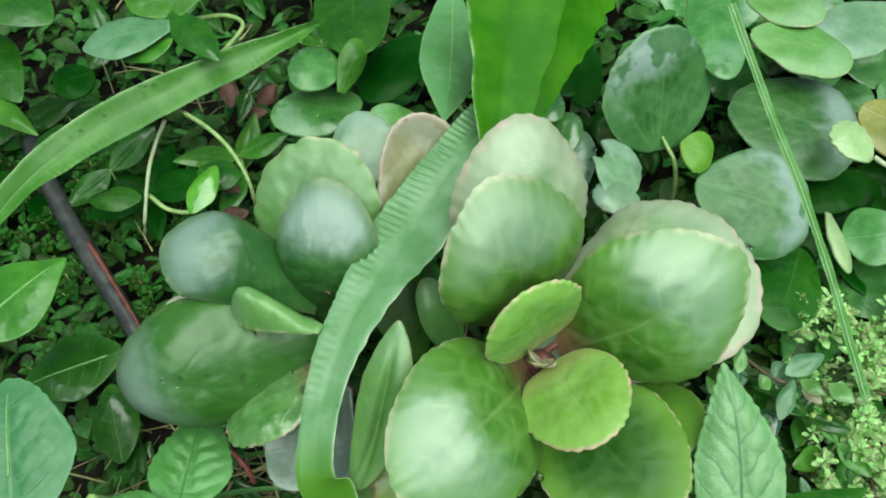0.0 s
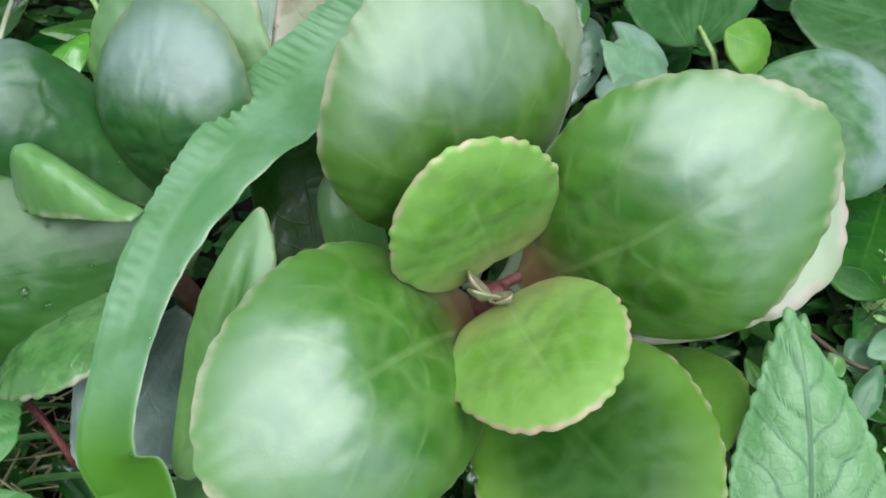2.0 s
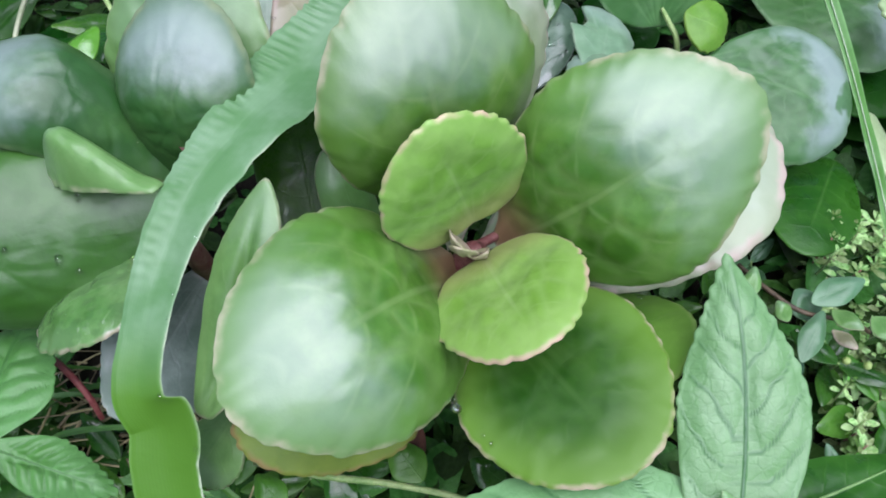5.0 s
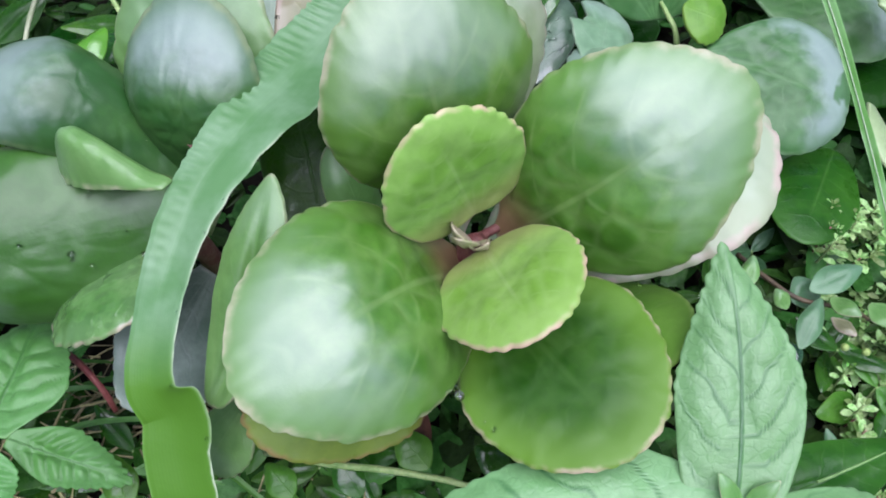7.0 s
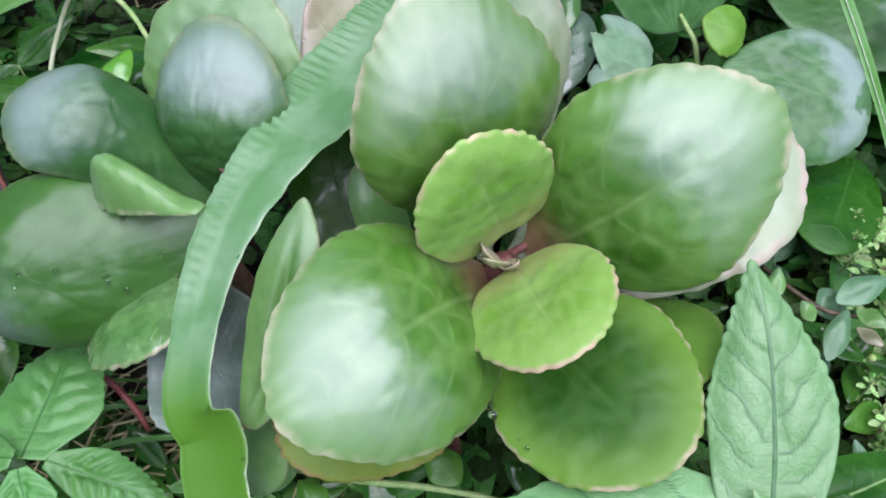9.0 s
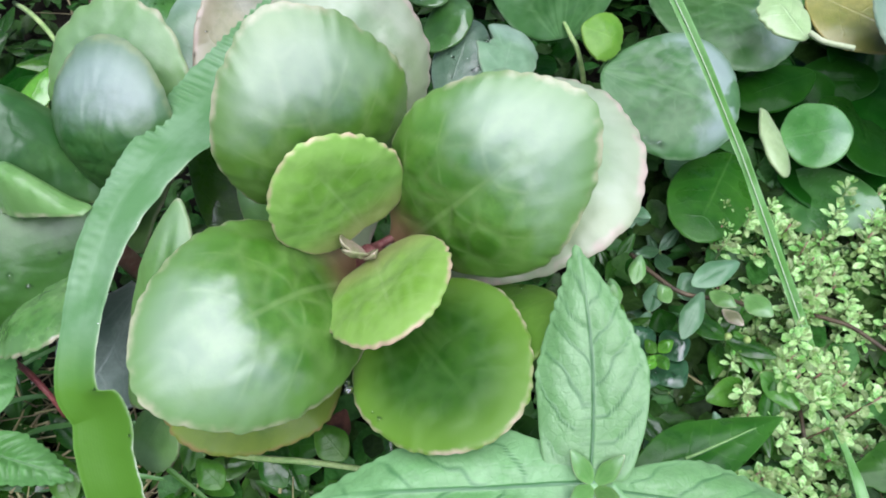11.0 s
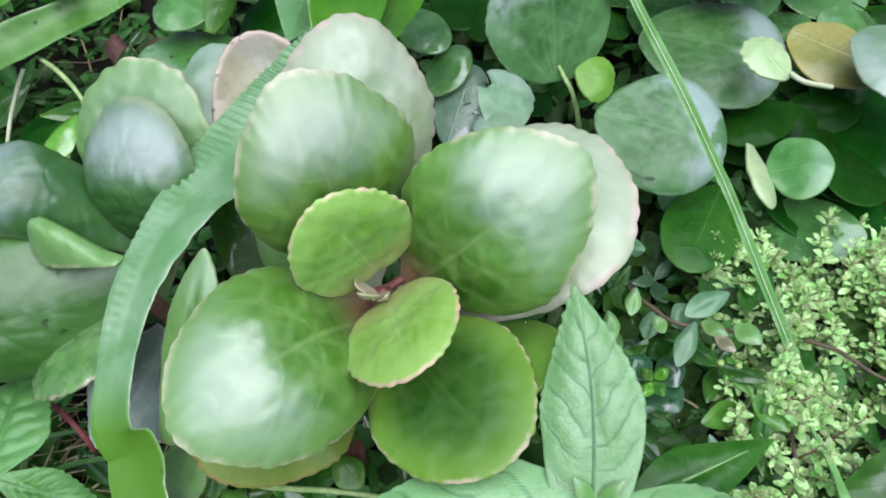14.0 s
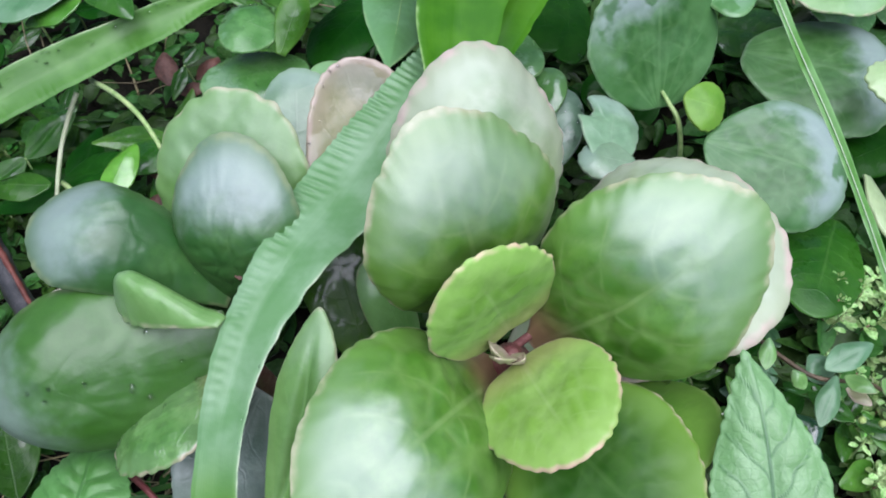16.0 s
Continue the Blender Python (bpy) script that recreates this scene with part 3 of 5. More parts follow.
# ---- ground: one sheet, close-meshed under the plants and open towards the horizon ----
def ground():
    near = [-0.6 + 0.02 * i for i in range(61)]
    far = [0.9, 1.6, 4, 12, 40, 150, 600]
    xs = [-v for v in reversed(far)] + near + far
    verts, faces = [], []
    for y in xs:
        for x in xs:
            close = max(0.0, 1 - max(abs(x), abs(y)) / 0.7)
            verts.append((x, y + 0.1, close * 0.008 * noise.noise(Vector((x * 22, y * 22, 0))) + close * 0.003 * noise.noise(Vector((x * 90, y * 90, 4)))))
    n = len(xs)
    faces = [(j * n + i, j * n + i + 1, (j + 1) * n + i + 1, (j + 1) * n + i) for j in range(n - 1) for i in range(n - 1)]
    return tagged(mesh_part("ground", verts, faces, SOIL, None), "dark garden soil under the plants, deepened for shade", "soil", kind="structure")


ground()

# ---- plants: each an empty at its foot, with its leaves and stems as parts ----
rosette = thing("succulent_plant", (0.004, 0.018, 0.0), "fleshy green rosette with scalloped pink-edged leaves", "succulent", "succulents in the bed")
side_rosette = thing("succulent_plant", (-0.092, 0.02, 0.0), "darker bloomy succulent rosette with painted sky sheen, beside the strap leaf", "succulent", "succulents in the bed")
herb = thing("herb_plant", (0.085, -0.09, 0.0), "soft veined pale green herb beside the rosette", "herb", "herbs in the bed")
second_herb = thing("herb_plant", (-0.185, -0.03, 0.0), "low veined green herb above dry straw", "herb", "herbs in the bed")
left_herb = thing("herb_plant", (-0.27, 0.0, 0.0), "broad-leaved green herb at the bed's edge", "herb", "herbs in the bed")
plant_a = thing("bedding_plant", (0.095, 0.13, 0.0), "round-leaved green plant with a small lime shoot", "plant", "round-leaved plants")
plant_b = thing("bedding_plant", (0.2, 0.13, 0.0), "dark round-leaved plant with one ageing amber leaf", "plant", "round-leaved plants")
plant_c = thing("bedding_plant", (0.06, 0.16, 0.0), "silvery round-leaved plant with a nibbled wet leaf", "plant", "round-leaved plants")
plant_d = thing("bedding_plant", (-0.06, 0.17, 0.0), "glossy round-leaved plant behind the rosettes", "plant", "round-leaved plants")
plant_e = thing("weed", (-0.2, 0.2, 0.0), "leafy green weed with pointed leaves", "weed", "weeds in the bed")
plant_f = thing("weed", (0.13, 0.02, 0.0), "small bluish-leaved weed with a thin stem", "weed", "weeds in the bed")
strap_plant = thing("strap_leaf_plant", (-0.03, 0.13, 0.0), "arching strap-leaved plant with rippled green blades", "plant")
grass = thing("grass_blade", (0.19, -0.01, 0.0), "single slender green grass blade with pale stripes", "grass")

# main rosette
blade("young_leaf", YOUNG, rosette, (0.0009, 0.0040, 0.1241), (-0.0124, 0.0015, 0.1725), 0.0459, (0.515, -0.851, 0.098), dome=0.0030, wide=0.483, neck=0.080, full=0.467, tooth=0.001, teeth=30, groove=0.0008, pucker=0.0007, seed=1, thick=0.0016, point=0.341, curl=0.005, bow=0.003, lop=0.004, ear=0.189, rug=0.0002, cell=0.007)
blade("young_leaf", YOUNG, rosette, (0.0034, -0.0031, 0.1200), (0.0176, -0.0424, 0.1457), 0.0453, (-0.467, 0.360, 0.807), dome=0.0030, wide=0.486, neck=0.068, full=0.561, tooth=0.001, teeth=30, groove=0.0008, pucker=0.0007, seed=2, thick=0.0016, point=0.227, curl=0.010, bow=0.012, lop=0.033, ear=0.180, rug=0.0002, cell=0.007)
blade("leaf", SUCC, rosette, (0.0091, 0.0060, 0.1059), (0.0574, 0.0029, 0.1760), 0.0655, (-0.541, -0.769, 0.340), dome=0.0100, wide=0.576, neck=0.145, tooth=0.0007, teeth=40, groove=0.0022, seed=3, pucker=0.0009, full=1.200, point=0.203, curl=0.300, bow=-0.003, lop=-0.001, rug=0.0003, cell=0.011, thick=0.0012)
blade("leaf", SUCC, rosette, (-0.0005, -0.0028, 0.1022), (-0.0398, -0.0551, 0.1579), 0.0650, (0.722, 0.173, 0.670), dome=0.0120, wide=0.580, neck=0.298, tooth=0.0007, teeth=38, groove=0.0022, seed=4, pucker=0.0009, full=0.935, point=0.110, curl=0.270, bow=0.035, lop=0.005, rug=0.0003, cell=0.011, thick=0.0012)
blade("leaf", SUCC, rosette, (-0.0069, 0.0187, 0.1094), (-0.0119, 0.0211, 0.1872), 0.0653, (0.488, -0.871, 0.059), dome=0.0100, wide=0.636, neck=0.148, full=1.104, tooth=0.0007, teeth=38, groove=0.004, seed=5, pucker=0.0009, point=0.224, curl=0.300, bow=-0.035, lop=-0.067, rug=0.0003, cell=0.011, thick=0.0012)
blade("leaf", FLAT, rosette, (0.0026, -0.0040, 0.1041), (0.0450, -0.0652, 0.1227), 0.0608, (-0.286, 0.091, 0.954), dome=0.0020, wide=0.524, neck=0.159, tooth=0.0009, teeth=38, groove=0.002, seed=6, pucker=0.0006, full=1.255, point=0.102, curl=0.007, bow=0.008, lop=0.009, rug=0.0003, cell=0.009)
blade("leaf", PALE, rosette, (0.0057, 0.0081, 0.0862), (0.0887, 0.0678, 0.1173), 0.0899, (-0.359, 0.014, 0.933), dome=0.0110, wide=0.667, neck=0.234, tooth=0.0009, teeth=36, seed=7, pucker=0.001, full=1.043, point=0.000, curl=0.001, bow=0.040, lop=-0.012, rug=0.0003)
blade("leaf", PALE, rosette, (-0.0046, 0.0139, 0.0901), (-0.0076, 0.0807, 0.1766), 0.0635, (0.270, -0.758, 0.594), dome=0.0130, wide=0.660, neck=0.078, tooth=0.0009, teeth=36, seed=8, pucker=0.001, full=1.457, point=0.392, curl=0.024, bow=-0.015, lop=-0.033, rug=0.0003)
blade("leaf", OLIVE, rosette, (-0.0149, -0.0025, 0.0857), (-0.0642, -0.0572, 0.0923), 0.0602, (0.354, -0.210, 0.912), dome=0.0040, wide=0.458, neck=0.207, tooth=0.0012, teeth=36, seed=9, full=1.130, point=0.231, curl=0.077, bow=-0.017, lop=0.034)
blade("leaf", LIME, rosette, (0.0042, -0.0045, 0.0855), (0.0641, -0.0333, 0.1130), 0.0496, (-0.236, 0.370, 0.899), dome=0.0030, wide=0.669, neck=0.190, tooth=0.0006, teeth=34, seed=10, full=1.179, point=0.000, curl=-0.079, bow=0.017, lop=-0.002)
blade("leaf", MIDGREEN, rosette, (-0.0764, -0.0499, 0.0979), (-0.0590, 0.0050, 0.1431), 0.0226, (-0.273, -0.559, 0.783), dome=0.0030, wide=0.625, neck=0.121, full=0.541, point=0.622, groove=0.005, tooth=0.0003, teeth=30, seed=11, curl=0.036, bow=0.032, lop=-0.016)
blade("leaf", MIDGREEN, rosette, (-0.0331, 0.0144, 0.08), (-0.0496, 0.0418, 0.108), 0.0190, (0.34, -0.56, 0.75), dome=0.004, wide=0.52, neck=0.1, full=0.7, seed=12)
blade("leaf", HERB, rosette, (-0.0536, 0.0223, 0.055), (-0.0755, 0.0929, 0.092), 0.0385, (0.13, -0.43, 0.89), dome=0.004, wide=0.52, neck=0.1, full=0.7, seed=13)
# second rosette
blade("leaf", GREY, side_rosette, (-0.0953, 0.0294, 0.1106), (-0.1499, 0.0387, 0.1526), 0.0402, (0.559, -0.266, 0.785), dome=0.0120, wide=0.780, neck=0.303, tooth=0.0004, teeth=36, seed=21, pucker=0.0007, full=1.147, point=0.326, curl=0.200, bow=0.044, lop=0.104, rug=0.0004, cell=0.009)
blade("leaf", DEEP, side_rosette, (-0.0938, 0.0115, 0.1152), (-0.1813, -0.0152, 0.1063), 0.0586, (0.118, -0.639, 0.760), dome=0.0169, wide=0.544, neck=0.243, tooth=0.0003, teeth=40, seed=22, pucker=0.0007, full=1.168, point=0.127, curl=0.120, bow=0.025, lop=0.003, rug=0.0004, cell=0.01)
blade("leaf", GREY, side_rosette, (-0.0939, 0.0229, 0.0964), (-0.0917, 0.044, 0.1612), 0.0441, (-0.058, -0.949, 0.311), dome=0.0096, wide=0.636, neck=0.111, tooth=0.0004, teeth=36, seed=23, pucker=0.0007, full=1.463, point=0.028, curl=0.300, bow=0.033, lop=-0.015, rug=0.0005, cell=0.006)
blade("leaf", MIDGREEN, side_rosette, (-0.0999, 0.0187, 0.0825), (-0.0966, 0.0908, 0.1494), 0.0583, (-0.141, -0.670, 0.728), dome=0.0040, wide=0.658, neck=0.201, tooth=0.002, teeth=20, pucker=0.0012, seed=24, full=1.147, point=0.031, curl=0.001, bow=-0.014, lop=-0.053, rug=0.0003)
blade("young_leaf", SOAKED, side_rosette, (-0.0899, -0.0032, 0.1111), (-0.1320, -0.0283, 0.0983), 0.0381, (-0.374, 0.161, 0.913), dome=0.0040, wide=0.479, neck=0.250, tooth=0.0014, teeth=26, pucker=0.0014, seed=25, thick=0.0014, full=1.149, point=0.077, curl=-0.033, bow=0.037, lop=-0.037, rug=0.0004, cell=0.007)
blade("young_leaf", MIDGREEN, side_rosette, (-0.0897, 0.0049, 0.1365), (-0.1308, 0.0208, 0.1268), 0.0129, (-0.105, 0.307, 0.946), dome=0.0148, wide=0.654, neck=0.364, full=0.767, tooth=0.0007, teeth=22, pucker=0.0012, seed=26, thick=0.0014, point=0.000, curl=0.054, bow=-0.026, lop=0.003, rug=0.0003, cell=0.006)
blade("leaf", DULL, side_rosette, (-0.0874, -0.0011, 0.0915), (-0.1131, -0.0427, 0.072), 0.0459, (-0.231, -0.294, 0.928), dome=-0.0021, wide=0.601, neck=0.289, tooth=0.0006, teeth=28, seed=27, full=1.178, point=0.45, curl=-0.062, bow=-0.021, lop=0.067)
blade("leaf", PALE, side_rosette, (-0.1272, 0.0029, 0.0875), (-0.1615, 0.0253, 0.1162), 0.0300, (-0.2, 0, 0.95), dome=0.003, wide=0.6, seed=28)
blade("leaf", ROSY, side_rosette, (-0.065, 0.0666, 0.1158), (-0.0424, 0.1086, 0.1409), 0.0409, (0.211, -0.581, 0.786), dome=-0.0040, wide=0.653, neck=0.398, tooth=0.0008, teeth=24, seed=29, full=1.037, point=0.000, curl=0.017, bow=0.045, lop=-0.007)
blade("leaf", MIDGREEN, side_rosette, (-0.0696, -0.0414, 0.085), (-0.0844, -0.0613, 0.065), 0.0218, (-0.37, -0.5, 0.78), dome=0.003, wide=0.6, seed=30, tooth=0.0008, teeth=26)
# straps and grass blades
strap_path = [(-0.0187, 0.1136, 0.135), (-0.032, 0.0909, 0.1388), (-0.0446, 0.0692, 0.1375), (-0.0555, 0.0484, 0.1372), (-0.0683, 0.0258, 0.1389), (-0.0796, 0.0045, 0.1354), (-0.0869, -0.0145, 0.1276), (-0.0904, -0.0323, 0.1193), (-0.0906, -0.0481, 0.1116), (-0.0858, -0.0548, 0.1033), (-0.0853, -0.0637, 0.0958), (-0.0833, -0.0732, 0.087), (-0.0811, -0.0811, 0.0783)]
strap_face = [(0.25, 0.03, 0.97), (0.14, 0.06, 0.99), (0.05, 0.09, 1.0), (0.04, 0.08, 1.0), (-0.11, 0.02, 0.99), (-0.17, -0.19, 0.97), (-0.2, -0.34, 0.92), (-0.28, -0.39, 0.88), (-0.2, -0.55, 0.8), (-0.05, -0.68, 0.72), (0.05, -0.72, 0.69), (0.1, -0.75, 0.65), (0.12, -0.76, 0.63)]
low_strap_path = [(-0.2851, 0.0656, 0.075), (-0.2596, 0.0985, 0.09), (-0.2397, 0.1229, 0.093), (-0.2093, 0.1503, 0.094), (-0.1609, 0.1797, 0.097), (-0.1307, 0.1949, 0.1), (-0.1126, 0.2099, 0.098)]
upright_path = [(-0.0168, 0.083, 0.14), (-0.0131, 0.1182, 0.152), (-0.0097, 0.1415, 0.16), (-0.0073, 0.1746, 0.17)]
ragged_path = [(-0.0104, 0.0997, 0.13), (0.0078, 0.1356, 0.14), (0.0214, 0.1638, 0.145), (0.0376, 0.1977, 0.15)]
grass_path = [(0.1954, -0.0136, 0.0021), (0.1777, 0.0079, 0.034), (0.16, 0.0302, 0.0649), (0.1417, 0.053, 0.0965), (0.1201, 0.0746, 0.131), (0.097, 0.0976, 0.1641), (0.0751, 0.1207, 0.1978)]
second_grass_path = [(0.174, -0.024, 0.04), (0.1756, -0.0467, 0.05), (0.1757, -0.0636, 0.055), (0.1776, -0.0856, 0.05)]
# mint-like herb
blade("leaf", MINT, herb, (0.0713, -0.0763, 0.1121), (0.0689, -0.0086, 0.1368), 0.0342, (-0.149, -0.344, 0.927), dome=0.0040, wide=0.445, neck=0.563, full=0.501, tooth=0.0011, teeth=34, point=1.000, quilt=0.0007, veins=5.2, sweep=2.4, seed=41, thick=0.0008, groove=0.002, curl=-0.006, bow=0.042, lop=0.023)
blade("leaf", MINT, herb, (0.0735, -0.0765, 0.114), (-0.0153, -0.0795, 0.1), 0.0415, (-0.16, -0.01, 0.99), point=1.0, dome=0.004, wide=0.45, neck=0.3, tooth=0.0011, teeth=34, quilt=0.0007, veins=5.2, sweep=2.4, seed=42, thick=0.0008, groove=0.002)
blade("leaf", MINT, herb, (0.0743, -0.0786, 0.114), (0.1483, -0.0826, 0.09), 0.0271, (0.31, -0.02, 0.95), point=1.0, dome=0.004, wide=0.45, neck=0.3, tooth=0.0011, teeth=34, quilt=0.0007, veins=5.2, sweep=2.4, seed=43, thick=0.0008, groove=0.002)
blade("leaf", MINT, herb, (0.0744, -0.0777, 0.114), (0.0838, -0.1252, 0.1), 0.0301, (0.05, -0.27, 0.96), point=1.0, dome=0.004, wide=0.45, neck=0.3, tooth=0.0011, teeth=34, quilt=0.0007, veins=5.2, sweep=2.4, seed=44, thick=0.0008, groove=0.002)
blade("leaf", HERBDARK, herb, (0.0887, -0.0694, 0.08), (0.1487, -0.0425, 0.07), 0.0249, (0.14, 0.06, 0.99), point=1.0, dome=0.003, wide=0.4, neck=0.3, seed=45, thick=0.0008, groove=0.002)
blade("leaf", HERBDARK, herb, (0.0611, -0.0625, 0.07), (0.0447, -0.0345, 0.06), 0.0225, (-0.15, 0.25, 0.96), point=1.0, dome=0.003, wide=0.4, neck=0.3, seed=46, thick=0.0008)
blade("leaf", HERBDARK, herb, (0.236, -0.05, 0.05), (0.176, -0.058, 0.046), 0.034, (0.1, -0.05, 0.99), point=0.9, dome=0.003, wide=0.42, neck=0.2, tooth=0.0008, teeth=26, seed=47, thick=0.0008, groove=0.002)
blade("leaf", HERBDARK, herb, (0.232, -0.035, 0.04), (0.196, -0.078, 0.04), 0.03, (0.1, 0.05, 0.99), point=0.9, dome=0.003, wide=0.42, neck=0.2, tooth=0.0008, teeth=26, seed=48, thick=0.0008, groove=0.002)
# second herb
blade("leaf", QUILT, second_herb, (-0.1541, -0.0565, 0.08), (-0.1512, -0.0047, 0.07), 0.0376, (0.01, 0.19, 0.98), point=0.8, dome=0.004, wide=0.4, neck=0.4, tooth=0.0012, teeth=28, quilt=0.0015, veins=7.5, sweep=2.0, seed=51, thick=0.0008, groove=0.003)
blade("leaf", QUILT, second_herb, (-0.1462, -0.0568, 0.08), (-0.1084, -0.066, 0.065), 0.0188, (0.35, -0.08, 0.93), point=0.8, dome=0.003, wide=0.45, neck=0.3, tooth=0.0011, teeth=28, quilt=0.0015, veins=7.5, sweep=2.0, seed=52, thick=0.0008, groove=0.003)
blade("leaf", QUILT, second_herb, (-0.1517, -0.0609, 0.085), (-0.1442, -0.0845, 0.075), 0.0201, (0.11, -0.36, 0.93), point=0.8, dome=0.003, wide=0.45, neck=0.3, tooth=0.0011, teeth=28, quilt=0.0015, veins=7.5, sweep=2.0, seed=53, thick=0.0008, groove=0.003)
blade("leaf", QUILT, second_herb, (-0.1545, -0.0578, 0.085), (-0.1957, -0.0541, 0.075), 0.0205, (-0.23, 0.02, 0.97), point=0.8, dome=0.003, wide=0.45, neck=0.3, tooth=0.0011, teeth=28, quilt=0.0015, veins=7.5, sweep=2.0, seed=54, thick=0.0008, groove=0.003)
blade("leaf", HERBBLUE, left_herb, (-0.2159, -0.0694, 0.09), (-0.2303, -0.0028, 0.1), 0.0530, (0.03, -0.14, 0.99), point=0.5, dome=0.004, wide=0.5, neck=0.3, tooth=0.0006, teeth=30, quilt=0.001, seed=55, thick=0.0008, groove=0.002)
blade("leaf", HERB, left_herb, (-0.2632, 0.0194, 0.09), (-0.2244, 0.0625, 0.09), 0.0437, (0, 0, 1), point=1.0, dome=0.003, wide=0.45, neck=0.3, seed=56, thick=0.0008)
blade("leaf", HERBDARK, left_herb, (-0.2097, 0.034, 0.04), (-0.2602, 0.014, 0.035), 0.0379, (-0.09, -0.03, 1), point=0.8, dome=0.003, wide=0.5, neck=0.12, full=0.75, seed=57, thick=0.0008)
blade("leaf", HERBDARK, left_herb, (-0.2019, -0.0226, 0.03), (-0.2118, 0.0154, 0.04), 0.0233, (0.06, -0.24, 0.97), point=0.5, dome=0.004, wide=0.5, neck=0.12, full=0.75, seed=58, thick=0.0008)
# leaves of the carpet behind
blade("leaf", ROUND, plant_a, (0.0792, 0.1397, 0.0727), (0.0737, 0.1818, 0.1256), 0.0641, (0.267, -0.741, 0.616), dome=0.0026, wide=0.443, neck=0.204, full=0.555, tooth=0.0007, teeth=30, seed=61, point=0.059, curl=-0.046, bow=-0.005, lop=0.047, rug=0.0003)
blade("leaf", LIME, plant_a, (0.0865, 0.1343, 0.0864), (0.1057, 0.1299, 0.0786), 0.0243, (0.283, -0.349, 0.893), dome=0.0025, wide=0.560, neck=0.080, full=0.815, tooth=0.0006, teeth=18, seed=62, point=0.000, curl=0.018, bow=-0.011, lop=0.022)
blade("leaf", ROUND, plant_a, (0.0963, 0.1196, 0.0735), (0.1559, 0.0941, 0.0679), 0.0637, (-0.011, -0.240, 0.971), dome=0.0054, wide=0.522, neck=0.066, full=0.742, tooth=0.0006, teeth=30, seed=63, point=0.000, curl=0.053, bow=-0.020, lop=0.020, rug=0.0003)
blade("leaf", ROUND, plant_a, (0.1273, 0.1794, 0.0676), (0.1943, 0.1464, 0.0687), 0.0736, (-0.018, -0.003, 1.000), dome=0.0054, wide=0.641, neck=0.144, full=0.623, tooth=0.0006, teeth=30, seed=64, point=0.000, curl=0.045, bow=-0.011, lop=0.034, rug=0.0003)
blade("leaf", PALEGREEN, plant_b, (0.1829, 0.1200, 0.0913), (0.1665, 0.1404, 0.0967), 0.0231, (0.141, -0.143, 0.980), dome=0.0027, wide=0.559, neck=0.115, full=0.745, tooth=0.0014, teeth=14, seed=65, point=0.000, curl=0.012, bow=0.008, lop=-0.012)
blade("leaf", AMBER, plant_b, (0.2067, 0.181, 0.062), (0.2481, 0.1486, 0.058), 0.0445, (0.06, -0.05, 1), dome=0.003, wide=0.45, neck=0.1, full=0.7, seed=66)
blade("leaf", GREYPALE, plant_b, (0.2691, 0.1414, 0.08), (0.2205, 0.1244, 0.085), 0.0565, (0.09, 0.03, 1), dome=0.006, wide=0.55, neck=0.1, full=0.7, tooth=0.0005, teeth=30, seed=67)
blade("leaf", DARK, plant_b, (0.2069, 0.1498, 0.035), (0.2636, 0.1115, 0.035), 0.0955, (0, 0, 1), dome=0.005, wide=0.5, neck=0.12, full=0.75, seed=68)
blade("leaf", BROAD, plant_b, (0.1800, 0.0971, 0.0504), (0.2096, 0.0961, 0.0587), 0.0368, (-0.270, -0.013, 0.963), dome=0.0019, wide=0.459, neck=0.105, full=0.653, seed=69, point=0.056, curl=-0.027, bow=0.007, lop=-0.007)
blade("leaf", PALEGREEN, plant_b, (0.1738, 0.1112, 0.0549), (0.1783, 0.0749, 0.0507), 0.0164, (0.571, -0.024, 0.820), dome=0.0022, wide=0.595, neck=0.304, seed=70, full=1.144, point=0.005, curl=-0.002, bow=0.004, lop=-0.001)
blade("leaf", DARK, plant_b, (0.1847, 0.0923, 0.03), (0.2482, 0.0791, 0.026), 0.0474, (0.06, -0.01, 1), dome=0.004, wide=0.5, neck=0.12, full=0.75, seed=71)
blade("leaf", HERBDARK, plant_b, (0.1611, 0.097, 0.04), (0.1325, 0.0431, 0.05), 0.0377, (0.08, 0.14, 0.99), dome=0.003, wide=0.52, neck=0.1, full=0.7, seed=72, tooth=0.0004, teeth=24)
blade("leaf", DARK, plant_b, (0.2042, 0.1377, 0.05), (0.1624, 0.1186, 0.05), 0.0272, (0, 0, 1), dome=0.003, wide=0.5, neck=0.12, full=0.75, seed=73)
blade("leaf", GREYPALE, plant_c, (0.0491, 0.0946, 0.0862), (0.0565, 0.1412, 0.0797), 0.0299, (0.380, 0.068, 0.922), dome=0.0035, wide=0.646, neck=0.387, tooth=0.001, teeth=14, bite=(0.72, -0.95, 0.42), seed=74, pucker=0.001, thick=0.0014, full=1.177, point=0.000, curl=0.004, bow=-0.021, lop=0.007)
blade("leaf", GREYPALE, plant_c, (0.0605, 0.0985, 0.086), (0.0364, 0.1034, 0.086), 0.0207, (0, 0, 1), dome=0.003, wide=0.52, neck=0.1, full=0.7, tooth=0.0008, teeth=14, seed=174)
blade("leaf", WET, plant_c, (0.0228, 0.1124, 0.06), (0.0376, 0.1564, 0.07), 0.0266, (-0.07, -0.2, 0.98), dome=0.003, wide=0.52, neck=0.1, full=0.7, seed=75)
blade("leaf", BROAD, plant_c, (0.0159, 0.136, 0.07), (0.0326, 0.16, 0.08), 0.0225, (-0.18, -0.27, 0.95), dome=0.003, wide=0.52, neck=0.1, full=0.7, seed=76)
